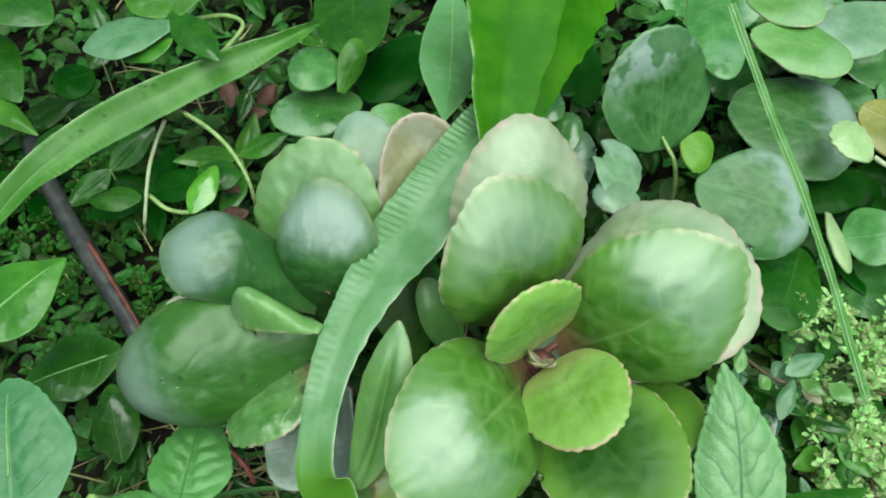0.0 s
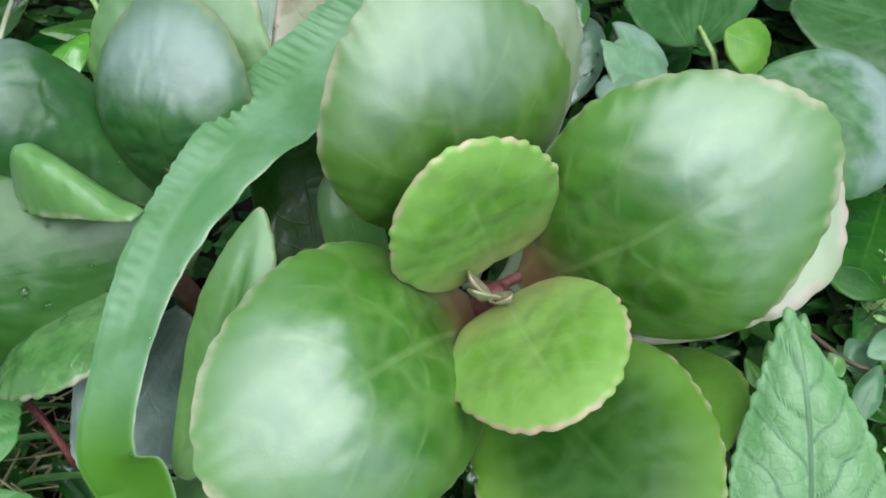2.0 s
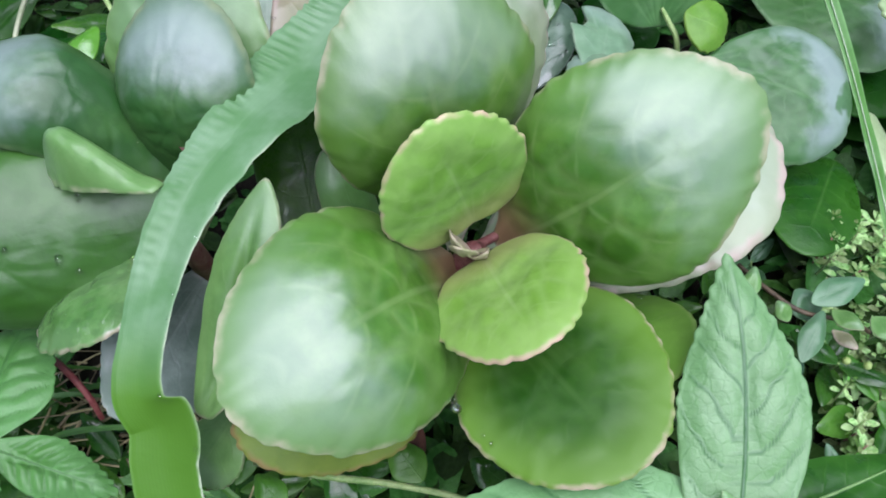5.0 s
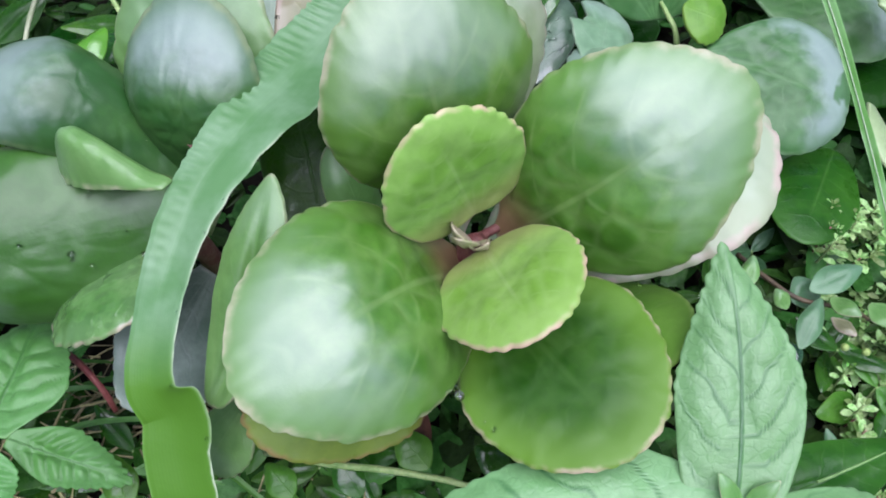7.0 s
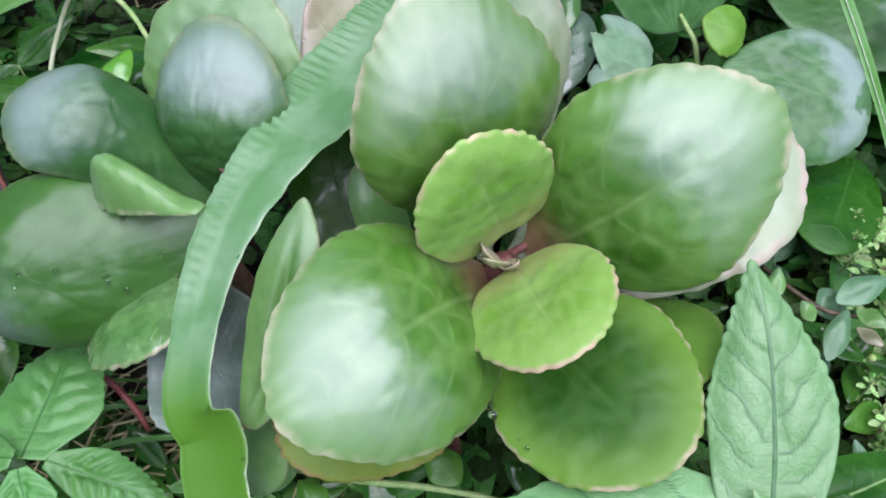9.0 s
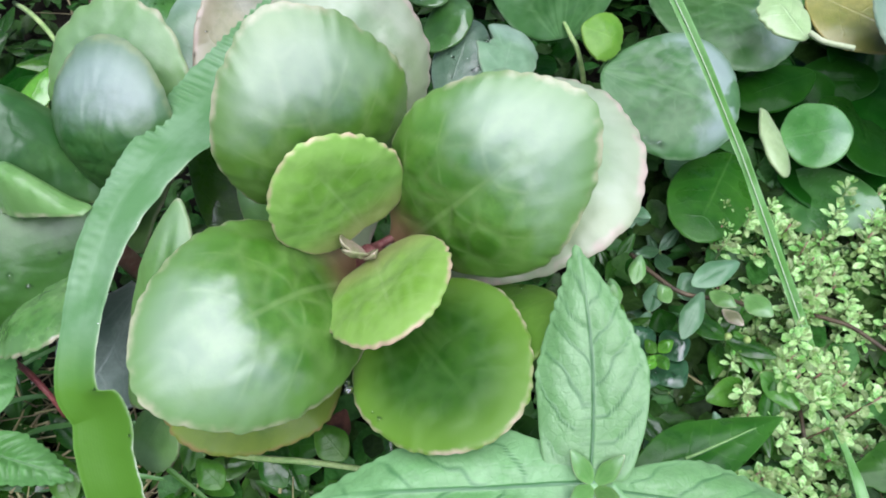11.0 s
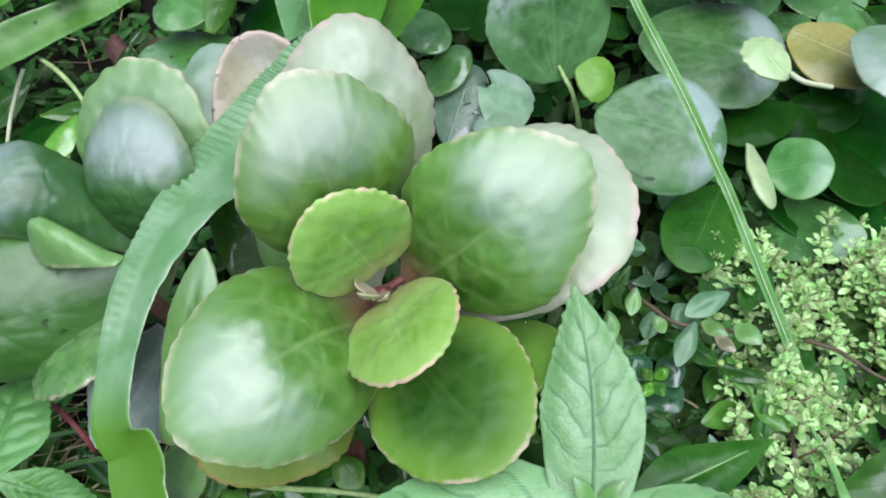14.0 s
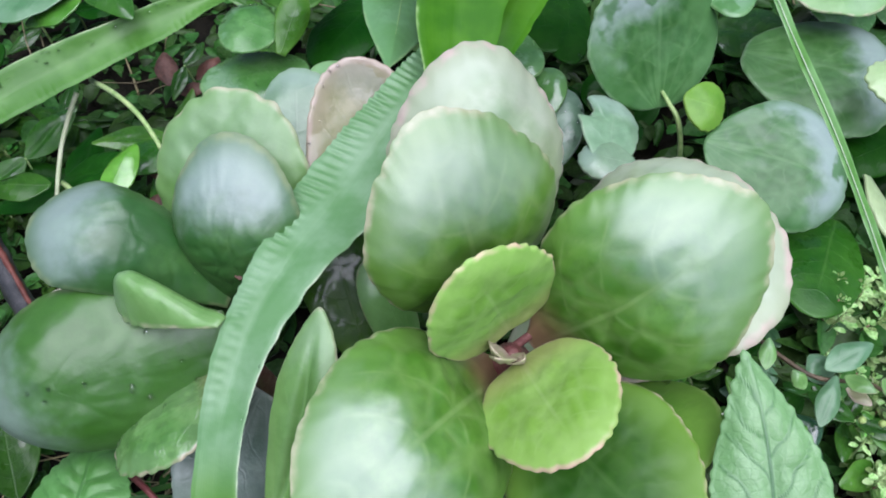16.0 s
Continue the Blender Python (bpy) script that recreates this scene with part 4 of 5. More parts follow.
blade("leaf", BROAD, plant_c, (0.1124, 0.2457, 0.1), (0.1099, 0.1632, 0.105), 0.0316, (0, 0.06, 1), dome=0.003, wide=0.5, neck=0.4, seed=77)
blade("leaf", MIDGREEN, plant_c, (0.138, 0.2128, 0.09), (0.1919, 0.1888, 0.088), 0.0386, (0.03, -0.01, 1), dome=0.003, wide=0.52, neck=0.1, full=0.7, seed=78)
blade("leaf", MIDGREEN, plant_c, (0.1411, 0.2473, 0.09), (0.1799, 0.219, 0.095), 0.0349, (-0.08, 0.06, 0.99), dome=0.003, wide=0.52, neck=0.1, full=0.7, seed=79)
blade("leaf", GREYPALE, plant_c, (0.245, 0.2544, 0.07), (0.1833, 0.2117, 0.075), 0.0420, (0.05, 0.04, 1), dome=0.003, wide=0.52, neck=0.1, full=0.7, seed=80)
blade("leaf", BROAD, plant_c, (0.0021, 0.1893, 0.08), (0.0211, 0.1512, 0.085), 0.0261, (-0.05, 0.1, 0.99), dome=0.003, wide=0.52, neck=0.1, full=0.7, seed=81)
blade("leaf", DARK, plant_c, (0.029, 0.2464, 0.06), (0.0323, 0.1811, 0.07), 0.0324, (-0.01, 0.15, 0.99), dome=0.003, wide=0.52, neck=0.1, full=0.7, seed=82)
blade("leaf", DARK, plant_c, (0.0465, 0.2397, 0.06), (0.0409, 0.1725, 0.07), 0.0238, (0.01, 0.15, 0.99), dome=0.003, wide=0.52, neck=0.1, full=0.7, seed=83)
blade("leaf", HERBPALE, plant_d, (-0.0361, 0.2293, 0.1165), (-0.0432, 0.1102, 0.126), 0.0316, (0.284, 0.069, 0.956), dome=0.0047, wide=0.621, neck=0.027, full=0.945, point=1.000, seed=84, thick=0.0009, curl=-0.075, bow=-0.019, lop=-0.009)
blade("leaf", GREYPALE, plant_d, (-0.0819, 0.0974, 0.095), (-0.0826, 0.1372, 0.11), 0.0315, (0.01, -0.35, 0.94), dome=0.003, wide=0.6, neck=0.3, tooth=0.0004, teeth=20, seed=85)
blade("leaf", BROAD, plant_d, (-0.0987, 0.1817, 0.088), (-0.1275, 0.1864, 0.092), 0.0347, (0.13, -0.02, 0.99), dome=0.004, wide=0.52, neck=0.1, full=0.7, tooth=0.0006, teeth=20, seed=86)
blade("leaf", HERB, plant_d, (-0.0983, 0.17, 0.085), (-0.0879, 0.1967, 0.1), 0.0160, (0.4, -0.56, 0.73), dome=0.003, wide=0.6, neck=0.3, seed=87)
blade("leaf", BROAD, plant_d, (-0.0884, 0.1785, 0.07), (-0.1363, 0.1555, 0.078), 0.0372, (0.13, 0.06, 0.99), dome=0.003, wide=0.52, neck=0.1, full=0.7, tooth=0.0008, teeth=22, seed=88)
blade("leaf", HERBDARK, plant_d, (-0.0992, 0.2769, 0.085), (-0.0898, 0.1888, 0.095), 0.0451, (-0.01, 0.11, 0.99), dome=0.004, wide=0.52, neck=0.1, full=0.7, seed=89)
blade("leaf", DARK, plant_d, (-0.055, 0.2394, 0.06), (-0.0862, 0.1847, 0.06), 0.0371, (0, 0, 1), dome=0.003, wide=0.52, neck=0.1, full=0.7, seed=90)
blade("leaf", MIDGREEN, plant_d, (-0.0482, 0.1367, 0.09), (-0.0795, 0.1454, 0.1), 0.0219, (0.28, -0.08, 0.96), dome=0.003, wide=0.52, neck=0.1, full=0.7, seed=91)
blade("leaf", TEAL, plant_e, (-0.1901, 0.1943, 0.112), (-0.2369, 0.1816, 0.108), 0.0298, (-0.08, -0.02, 1), dome=0.003, wide=0.6, neck=0.3, point=0.5, seed=92, thick=0.0009)
blade("leaf", HERBDARK, plant_e, (-0.1919, 0.2049, 0.112), (-0.1602, 0.1706, 0.11), 0.0207, (0.03, -0.03, 1), dome=0.003, wide=0.45, neck=0.12, full=0.8, point=0.7, seed=93, thick=0.0009)
blade("leaf", HERB, plant_e, (-0.1887, 0.1879, 0.108), (-0.2179, 0.1809, 0.1), 0.0203, (-0.25, -0.06, 0.97), dome=0.003, wide=0.45, neck=0.12, full=0.8, point=0.7, seed=94, thick=0.0009)
blade("leaf", HERB, plant_e, (-0.1881, 0.2007, 0.112), (-0.1876, 0.2418, 0.115), 0.0254, (-0, -0.07, 1), dome=0.003, wide=0.45, neck=0.12, full=0.8, point=0.7, seed=95, thick=0.0009)
blade("leaf", HERB, plant_e, (-0.1927, 0.2006, 0.112), (-0.222, 0.228, 0.115), 0.0226, (0.05, -0.05, 1), dome=0.003, wide=0.45, neck=0.12, full=0.8, point=0.7, seed=96, thick=0.0009)
blade("leaf", DARK, plant_e, (-0.2491, 0.1996, 0.07), (-0.2679, 0.1844, 0.07), 0.0285, (0, 0, 1), dome=0.003, wide=0.52, neck=0.1, full=0.7, seed=97)
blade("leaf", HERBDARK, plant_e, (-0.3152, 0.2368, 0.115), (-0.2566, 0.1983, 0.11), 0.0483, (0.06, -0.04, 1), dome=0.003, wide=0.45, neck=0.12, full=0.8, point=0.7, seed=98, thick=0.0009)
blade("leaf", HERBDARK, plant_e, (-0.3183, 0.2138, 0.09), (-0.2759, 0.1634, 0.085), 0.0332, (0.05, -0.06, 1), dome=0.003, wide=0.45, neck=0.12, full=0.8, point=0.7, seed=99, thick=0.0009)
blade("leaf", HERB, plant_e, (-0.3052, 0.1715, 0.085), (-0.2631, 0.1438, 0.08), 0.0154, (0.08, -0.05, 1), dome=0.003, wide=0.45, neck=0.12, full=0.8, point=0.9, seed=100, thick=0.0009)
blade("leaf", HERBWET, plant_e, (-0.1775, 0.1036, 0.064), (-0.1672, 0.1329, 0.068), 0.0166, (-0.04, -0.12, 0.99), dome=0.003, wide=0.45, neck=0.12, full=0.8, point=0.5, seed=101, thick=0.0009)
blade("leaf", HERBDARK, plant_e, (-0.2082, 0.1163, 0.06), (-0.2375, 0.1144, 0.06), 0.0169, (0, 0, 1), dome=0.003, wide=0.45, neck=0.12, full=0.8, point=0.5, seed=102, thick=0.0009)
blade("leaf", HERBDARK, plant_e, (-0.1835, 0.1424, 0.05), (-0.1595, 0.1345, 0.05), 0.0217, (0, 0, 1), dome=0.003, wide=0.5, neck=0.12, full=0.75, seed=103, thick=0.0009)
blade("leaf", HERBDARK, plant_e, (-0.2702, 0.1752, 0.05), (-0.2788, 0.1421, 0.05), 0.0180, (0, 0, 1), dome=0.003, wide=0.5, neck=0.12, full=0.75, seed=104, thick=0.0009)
blade("leaf", TEAL, plant_f, (0.1228, 0.0105, 0.07), (0.1423, 0.0192, 0.073), 0.0110, (-0.13, -0.06, 0.99), dome=0.002, wide=0.48, neck=0.1, full=0.8, point=0.65, groove=0.0004, seed=110, thick=0.0008)
blade("leaf", TEAL, plant_f, (0.1175, -0.0104, 0.065), (0.1277, 0.0087, 0.068), 0.0090, (-0.06, -0.12, 0.99), dome=0.002, wide=0.48, neck=0.1, full=0.8, point=0.65, groove=0.0004, seed=111, thick=0.0008)
blade("leaf", TEAL, plant_f, (0.1281, 0.0087, 0.06), (0.1218, 0.0196, 0.063), 0.0144, (0.12, -0.2, 0.97), dome=0.002, wide=0.48, neck=0.1, full=0.8, point=0.65, groove=0.0004, seed=112, thick=0.0008)
blade("leaf", MIDGREEN, plant_f, (0.1294, 0.0077, 0.07), (0.1378, -0.0004, 0.073), 0.0079, (-0.18, 0.17, 0.97), dome=0.002, wide=0.48, neck=0.1, full=0.8, point=0.65, groove=0.0004, seed=113, thick=0.0008)
blade("leaf", MIDGREEN, plant_f, (0.1431, 0.0061, 0.07), (0.1507, -0.0045, 0.073), 0.0103, (-0.13, 0.18, 0.97), dome=0.002, wide=0.48, neck=0.1, full=0.8, point=0.65, groove=0.0004, seed=114, thick=0.0008)
blade("leaf", SHINY, plant_f, (0.1089, -0.0096, 0.05), (0.1018, 0.0003, 0.053), 0.0135, (0.14, -0.19, 0.97), dome=0.002, wide=0.48, neck=0.1, full=0.8, point=0.65, groove=0.0004, seed=115, thick=0.0008)
blade("leaf", SHINY, plant_f, (0.1116, -0.011, 0.047), (0.1196, -0.0245, 0.05), 0.0165, (-0.1, 0.16, 0.98), dome=0.002, wide=0.48, neck=0.1, full=0.8, point=0.65, groove=0.0004, seed=116, thick=0.0008)
blade("leaf", SHINY, plant_f, (0.1096, -0.0115, 0.047), (0.099, -0.0258, 0.05), 0.015, (0.1, 0.13, 0.99), dome=0.002, wide=0.48, neck=0.1, full=0.8, point=0.65, groove=0.0004, seed=117, thick=0.0008)
blade("leaf", HERB, plant_f, (0.1092, -0.0122, 0.055), (0.105, -0.0077, 0.058), 0.0057, (0.3, -0.32, 0.9), dome=0.002, wide=0.48, neck=0.1, full=0.8, point=0.65, groove=0.0004, seed=118, thick=0.0008)
blade("leaf", HERB, plant_f, (0.1096, -0.0127, 0.055), (0.1124, -0.02, 0.058), 0.0059, (-0.13, 0.33, 0.93), dome=0.002, wide=0.48, neck=0.1, full=0.8, point=0.65, groove=0.0004, seed=119, thick=0.0008)
blade("leaf", HERBWET, plant_f, (0.1102, -0.0117, 0.055), (0.1158, -0.0079, 0.058), 0.0057, (-0.34, -0.23, 0.91), dome=0.002, wide=0.48, neck=0.1, full=0.8, point=0.65, groove=0.0004, seed=120, thick=0.0008)
blade("leaf", MIDGREEN, plant_f, (0.1136, 0.0027, 0.07), (0.1093, 0.0092, 0.073), 0.0071, (0.2, -0.3, 0.93), dome=0.002, wide=0.48, neck=0.1, full=0.8, point=0.65, groove=0.0004, seed=121, thick=0.0008)
blade("leaf", MIDGREEN, plant_f, (0.1005, 0.0109, 0.07), (0.1038, 0.0228, 0.073), 0.0070, (-0.06, -0.23, 0.97), dome=0.002, wide=0.48, neck=0.1, full=0.8, point=0.65, groove=0.0004, seed=122, thick=0.0008)
blade("leaf", MIDGREEN, plant_f, (0.0925, 0.0005, 0.07), (0.0908, 0.0122, 0.073), 0.0071, (0.03, -0.24, 0.97), dome=0.002, wide=0.48, neck=0.1, full=0.8, point=0.65, groove=0.0004, seed=123, thick=0.0008)
blade("leaf", SHINY, plant_f, (0.1117, -0.0101, 0.05), (0.124, -0.0053, 0.053), 0.0145, (-0.21, -0.08, 0.98), dome=0.002, wide=0.48, neck=0.1, full=0.8, point=0.65, groove=0.0004, seed=124, thick=0.0008)
blade("leaf", HERBWET, plant_f, (0.1091, -0.0132, 0.055), (0.1031, -0.0204, 0.058), 0.0055, (0.2, 0.24, 0.95), dome=0.002, wide=0.48, neck=0.1, full=0.8, point=0.65, groove=0.0004, seed=125, thick=0.0008)
blade("leaf", DARK, plant_f, (0.1166, -0.0013, 0.05), (0.1124, 0.0082, 0.053), 0.0129, (0.11, -0.25, 0.96), dome=0.002, wide=0.48, neck=0.1, full=0.8, point=0.65, groove=0.0004, seed=126, thick=0.0008)
blade("leaf", DARK, plant_f, (0.103, 0.0327, 0.05), (0.1107, 0.0251, 0.053), 0.0114, (-0.19, 0.19, 0.96), dome=0.002, wide=0.48, neck=0.1, full=0.8, point=0.65, groove=0.0004, seed=127, thick=0.0008)
blade("leaf", HERBDARK, plant_f, (-0.0355, -0.0634, 0.045), (-0.0467, -0.0488, 0.048), 0.0116, (0.1, -0.13, 0.99), dome=0.002, wide=0.45, neck=0.12, full=0.8, point=0.7, seed=140, thick=0.0008)
blade("leaf", HERB, plant_f, (-0.0582, -0.0653, 0.05), (-0.069, -0.0549, 0.053), 0.0111, (0.14, -0.14, 0.98), dome=0.002, wide=0.45, neck=0.12, full=0.8, point=0.7, seed=141, thick=0.0008)
blade("leaf", HERB, plant_f, (-0.0122, -0.0539, 0.05), (-0.0247, -0.0413, 0.053), 0.0138, (0.12, -0.12, 0.99), dome=0.002, wide=0.45, neck=0.12, full=0.8, point=0.7, seed=142, thick=0.0008)
blade("leaf", HERBDARK, plant_f, (-0.0376, -0.0464, 0.04), (-0.0209, -0.0465, 0.043), 0.0123, (-0.18, 0, 0.98), dome=0.002, wide=0.45, neck=0.12, full=0.8, point=0.7, seed=143, thick=0.0008)
blade("leaf", HERB, plant_f, (-0.1118, -0.0722, 0.055), (-0.1229, -0.0544, 0.058), 0.0124, (0.07, -0.12, 0.99), dome=0.002, wide=0.45, neck=0.12, full=0.8, point=0.7, seed=144, thick=0.0008)
blade("leaf", HERBDARK, plant_f, (0.0148, -0.0553, 0.06), (0.0032, -0.0489, 0.063), 0.0115, (0.19, -0.11, 0.98), dome=0.002, wide=0.45, neck=0.12, full=0.8, point=0.7, seed=145, thick=0.0008)
# loose and woody things
stick_path = [(-0.2986, 0.1775, 0.03), (-0.2774, 0.143, 0.031), (-0.2473, 0.1002, 0.031), (-0.2191, 0.0631, 0.03), (-0.1969, 0.0323, 0.028)]
arch_path = [(-0.1915, 0.1646, 0.078), (-0.1651, 0.1359, 0.098), (-0.1508, 0.1209, 0.1), (-0.1415, 0.1076, 0.095), (-0.1388, 0.1001, 0.08), (-0.1446, 0.1042, 0.05)]
pale_stem_path = [(-0.1956, 0.1549, 0.08), (-0.2024, 0.1457, 0.07), (-0.2072, 0.1315, 0.06), (-0.2098, 0.1089, 0.045), (-0.222, 0.1159, 0.01)]
pale_stem_two_path = [(-0.2092, 0.1247, 0.05), (-0.1972, 0.1176, 0.045), (-0.1846, 0.1208, 0.04), (-0.1855, 0.1372, 0.04), (-0.1941, 0.1493, 0.04)]
hook_stem_path = [(-0.1924, 0.231, 0.08), (-0.1705, 0.2292, 0.085), (-0.1612, 0.2264, 0.08), (-0.1707, 0.213, 0.075), (-0.1784, 0.2109, 0.07)]
round_petiole = [(0.0798, 0.1447, 0.0785), (0.082, 0.138, 0.078), (0.0862, 0.13, 0.073), (0.092, 0.128, 0.045), (0.095, 0.13, 0.0)]
pale_petiole = [(0.1825, 0.1201, 0.0945), (0.1882, 0.1151, 0.094), (0.2007, 0.1132, 0.092)]
brown_twig_path = [(0.1857, 0.0159, 0.03), (0.1979, 0.008, 0.035), (0.2105, -0.0032, 0.035), (0.2302, -0.0125, 0.03)]
brown_twig_two_path = [(0.171, -0.0169, 0.03), (0.1667, -0.0375, 0.04), (0.1682, -0.0542, 0.03)]
petiole_path = [(0.001, 0.003, 0.112), (0.006, 0.0078, 0.1098), (0.0173, 0.0164, 0.1084)]
red_stem_path = [(-0.1553, -0.0137, 0.05), (-0.1424, -0.022, 0.055), (-0.1338, -0.0299, 0.05), (-0.1317, -0.0344, 0.04)]
yellow_stem_path = [(-0.0728, -0.0477, 0.04), (-0.0459, -0.0537, 0.05), (-0.0279, -0.0549, 0.05), (-0.0061, -0.0576, 0.05), (0.0076, -0.0608, 0.05)]
weed_stem_path = [(0.1027, 0.0301, 0.06), (0.1103, 0.0174, 0.065), (0.121, 0.0085, 0.066), (0.1412, 0.0084, 0.06), (0.1523, 0.009, 0.05)]
pink_twig_path = [(-0.1094, 0.0359, 0.118), (-0.1128, 0.0328, 0.113), (-0.1159, 0.0303, 0.108)]
dead_growth = [(-0.245, 0.2449, 0.02), (-0.2075, 0.2294, 0.02), (-0.1781, 0.2558, 0.02)]
buds_at = [(0.1386, -0.0049, 0.055), (0.1459, -0.0065, 0.055), (0.2026, 0.0369, 0.05), (0.2011, 0.0357, 0.052)]
dry_at = [(-0.167, 0.1939, 0.035), (-0.1595, 0.2024, 0.033), (-0.1768, 0.2048, 0.03), (-0.1615, 0.1366, 0.035), (-0.1548, 0.1228, 0.035), (-0.0146, -0.0325, 0.045), (0.1425, 0.0129, 0.042)]
strap("leaf_blade", STRAP, strap_plant, strap_path, strap_face, [0.0111, 0.0116, 0.0143, 0.0162, 0.0126, 0.0099, 0.0081, 0.0078, 0.0086, 0.0092, 0.0094, 0.0096, 0.0094], [0.0111, 0.0114, 0.0116, 0.013, 0.0143, 0.0153, 0.0162, 0.0144, 0.0126, 0.0112, 0.0099, 0.009, 0.0081, 0.0079, 0.0078, 0.0078, 0.0078, 0.0126, 0.0118, 0.0109, 0.0103, 0.01, 0.0096, 0.0092, 0.0089], fold=0.0012, ripple=0.0008, notch=0.11, seed=1, steps=620, label="rippled arching green strap leaf")
strap("leaf_blade", LOW_STRAP, strap_plant, low_strap_path, (0.1, -0.5, 0.85), [0.002, 0.006, 0.010, 0.012, 0.010, 0.006, 0.002], [0.004, 0.0075, 0.0095, 0.0098, 0.0075, 0.0045, 0.0015], fold=0.003, ripple=0.0003, reach=1.1, steps=330, notch=0.06, seed=2)
strap("leaf_blade", BRIGHT_STRAP, strap_plant, upright_path, (0.1, -0.8, 0.55), [0.009, 0.016, 0.021, 0.027], [0.009, 0.016, 0.021, 0.027], fold=0.003, seed=3, label="bright green upright blade")
strap("leaf_blade", BRIGHT_STRAP, strap_plant, ragged_path, (0.2, -0.7, 0.65), [0.006, 0.011, 0.015, 0.017], [0.006, 0.012, 0.016, 0.018], fold=0.001, notch=0.25, seed=4, label="bright blade with a ragged edge")
stem("stalk", STEM, strap_plant, [(-0.03, 0.13, 0.0), (-0.025, 0.125, 0.07), (-0.022, 0.115, 0.15)], 0.006, 0.004)
strap("leaf_blade", GRASS, grass, grass_path, (0.3, -0.5, 0.8), [0.0028, 0.0029, 0.0028, 0.0026, 0.0024, 0.0022, 0.002], [0.0028, 0.0029, 0.0028, 0.0026, 0.0024, 0.0022, 0.002], fold=0.0012, bands=8, seed=5)
second_blade = thing("grass_blade", second_grass_path[0], "short green grass blade below the cushion of tiny leaves", "grass")
strap("leaf_blade", GRASS, second_blade, second_grass_path, (0.3, -0.5, 0.8), [0.001, 0.0022, 0.0026, 0.0026], [0.001, 0.0022, 0.0026, 0.0026], fold=0.0012, bands=8, seed=6)
stem("midrib", GRASS_RIB, grass, [Vector(p) + Vector((0.0002, -0.0004, 0.0003)) for p in grass_path], 0.0003, 0.0002, steps=60, sides=6, label="pale raised midrib")

# stems that carry the leaves
stem("stem", PINK_STEM, rosette, [(0.004, 0.018, -0.005), (0.002, 0.012, 0.05), (0.0, 0.003, 0.1), (0.0, 0.0015, 0.1105)], 0.006, 0.0032, sides=12)
for tip, wide_by, face, k in (((-0.0052, -0.0046, 0.1325), 0.0105, (0.75, 0.5, 0.3), 201), ((-0.0042, -0.0072, 0.1312), 0.009, (0.2, 0.9, 0.35), 202), ((0.0042, -0.0062, 0.1268), 0.0058, (-0.6, 0.6, 0.5), 203)):
    blade("bud", BUD, rosette, (0.0006, -0.0006, 0.1165), tip, wide_by, face, dome=-0.0014, wide=0.55, neck=0.35, tooth=0.0002, teeth=14, point=0.55, groove=0.0012, seed=k, thick=0.0008, label="pale folded young leaf bud")
stem("crown", WINE_STEM, rosette, [(0.0012, 0.0028, 0.1), (0.0012, 0.002, 0.108), (0.0008, 0.0, 0.1165)], 0.008, 0.0028, sides=14, knob=0.3, label="brownish pink crown where the leaf stalks meet")
stem("petiole", WINE_STEM, rosette, petiole_path, 0.0017, 0.0014, sides=12, label="pinkish leaf stalk")
stem("stem", PINK_STEM, side_rosette, [(-0.092, 0.02, -0.005), (-0.094, 0.014, 0.06), (-0.092, 0.006, 0.112)], 0.005, 0.0035, sides=12)
stem("stem", STEM, herb, [(0.085, -0.09, -0.005), (0.078, -0.084, 0.06), (0.074, -0.078, 0.114)], 0.003, 0.002)
for k in range(4):
    a = 0.7 + 1.57 * k
    blade("young_leaf", MIDGREEN, herb, (0.0725, -0.0775, 0.1135), (0.0725 + 0.011 * math.cos(a), -0.0775 + 0.011 * math.sin(a), 0.121), 0.006, (-math.cos(a) * 0.6, -math.sin(a) * 0.6, 0.7), dome=0.001, wide=0.45, point=0.8, seed=210 + k, thick=0.0006, label="small yellowish young leaf")
stem("stem", STEM, second_herb, [(-0.185, -0.03, -0.005), (-0.188, -0.045, 0.04), (-0.192, -0.05, 0.08)], 0.003, 0.002)
stem("stem", STEM, left_herb, [(-0.27, 0.0, -0.005), (-0.268, -0.01, 0.05), (-0.27, -0.02, 0.09)], 0.003, 0.002)

stem("petiole", STEM, plant_a, round_petiole, 0.0009, 0.0016, label="pale green leaf stalk")
stem("petiole", PALE_STEM, plant_b, pale_petiole, 0.0014, 0.0012, label="pale leaf stalk")



def midrib(seed, start, end, r):
    """The raised main vein on a leaf's upper face, a piece of that leaf."""
    leaf_ob = LEAVES[seed]
    mesh = leaf_ob.data
    half = len(mesh.vertices) * 2 // 5
    us, vs = [0.0] * len(mesh.vertices), [0.0] * len(mesh.vertices)
    mesh.attributes["along"].data.foreach_get("value", us), mesh.attributes["across"].data.foreach_get("value", vs)
    path = []
    for k in range(9):
        u = start + (end - start) * k / 8
        near = [mesh.vertices[i] for i in range(half) if abs(us[i] - u) < 0.05 and abs(vs[i]) < 0.1]
        if near:
            path.append(leaf_ob.parent.location + sum((v.co for v in near), Vector()) / len(near))
    vein = stem("midrib", VEIN, leaf_ob.parent, path, r, r * 0.35, steps=40, sides=8, knob=0.2, seed=seed, label="pale raised midrib")
    vein.parent = leaf_ob


for seed, start, end, r in ((55, 0.02, 0.9, 0.0006), (56, 0.02, 0.9, 0.0006), (57, 0.03, 0.85, 0.0005), (45, 0.03, 0.85, 0.0005), (84, 0.1, 0.9, 0.0005)):
    midrib(seed, start, end, r)

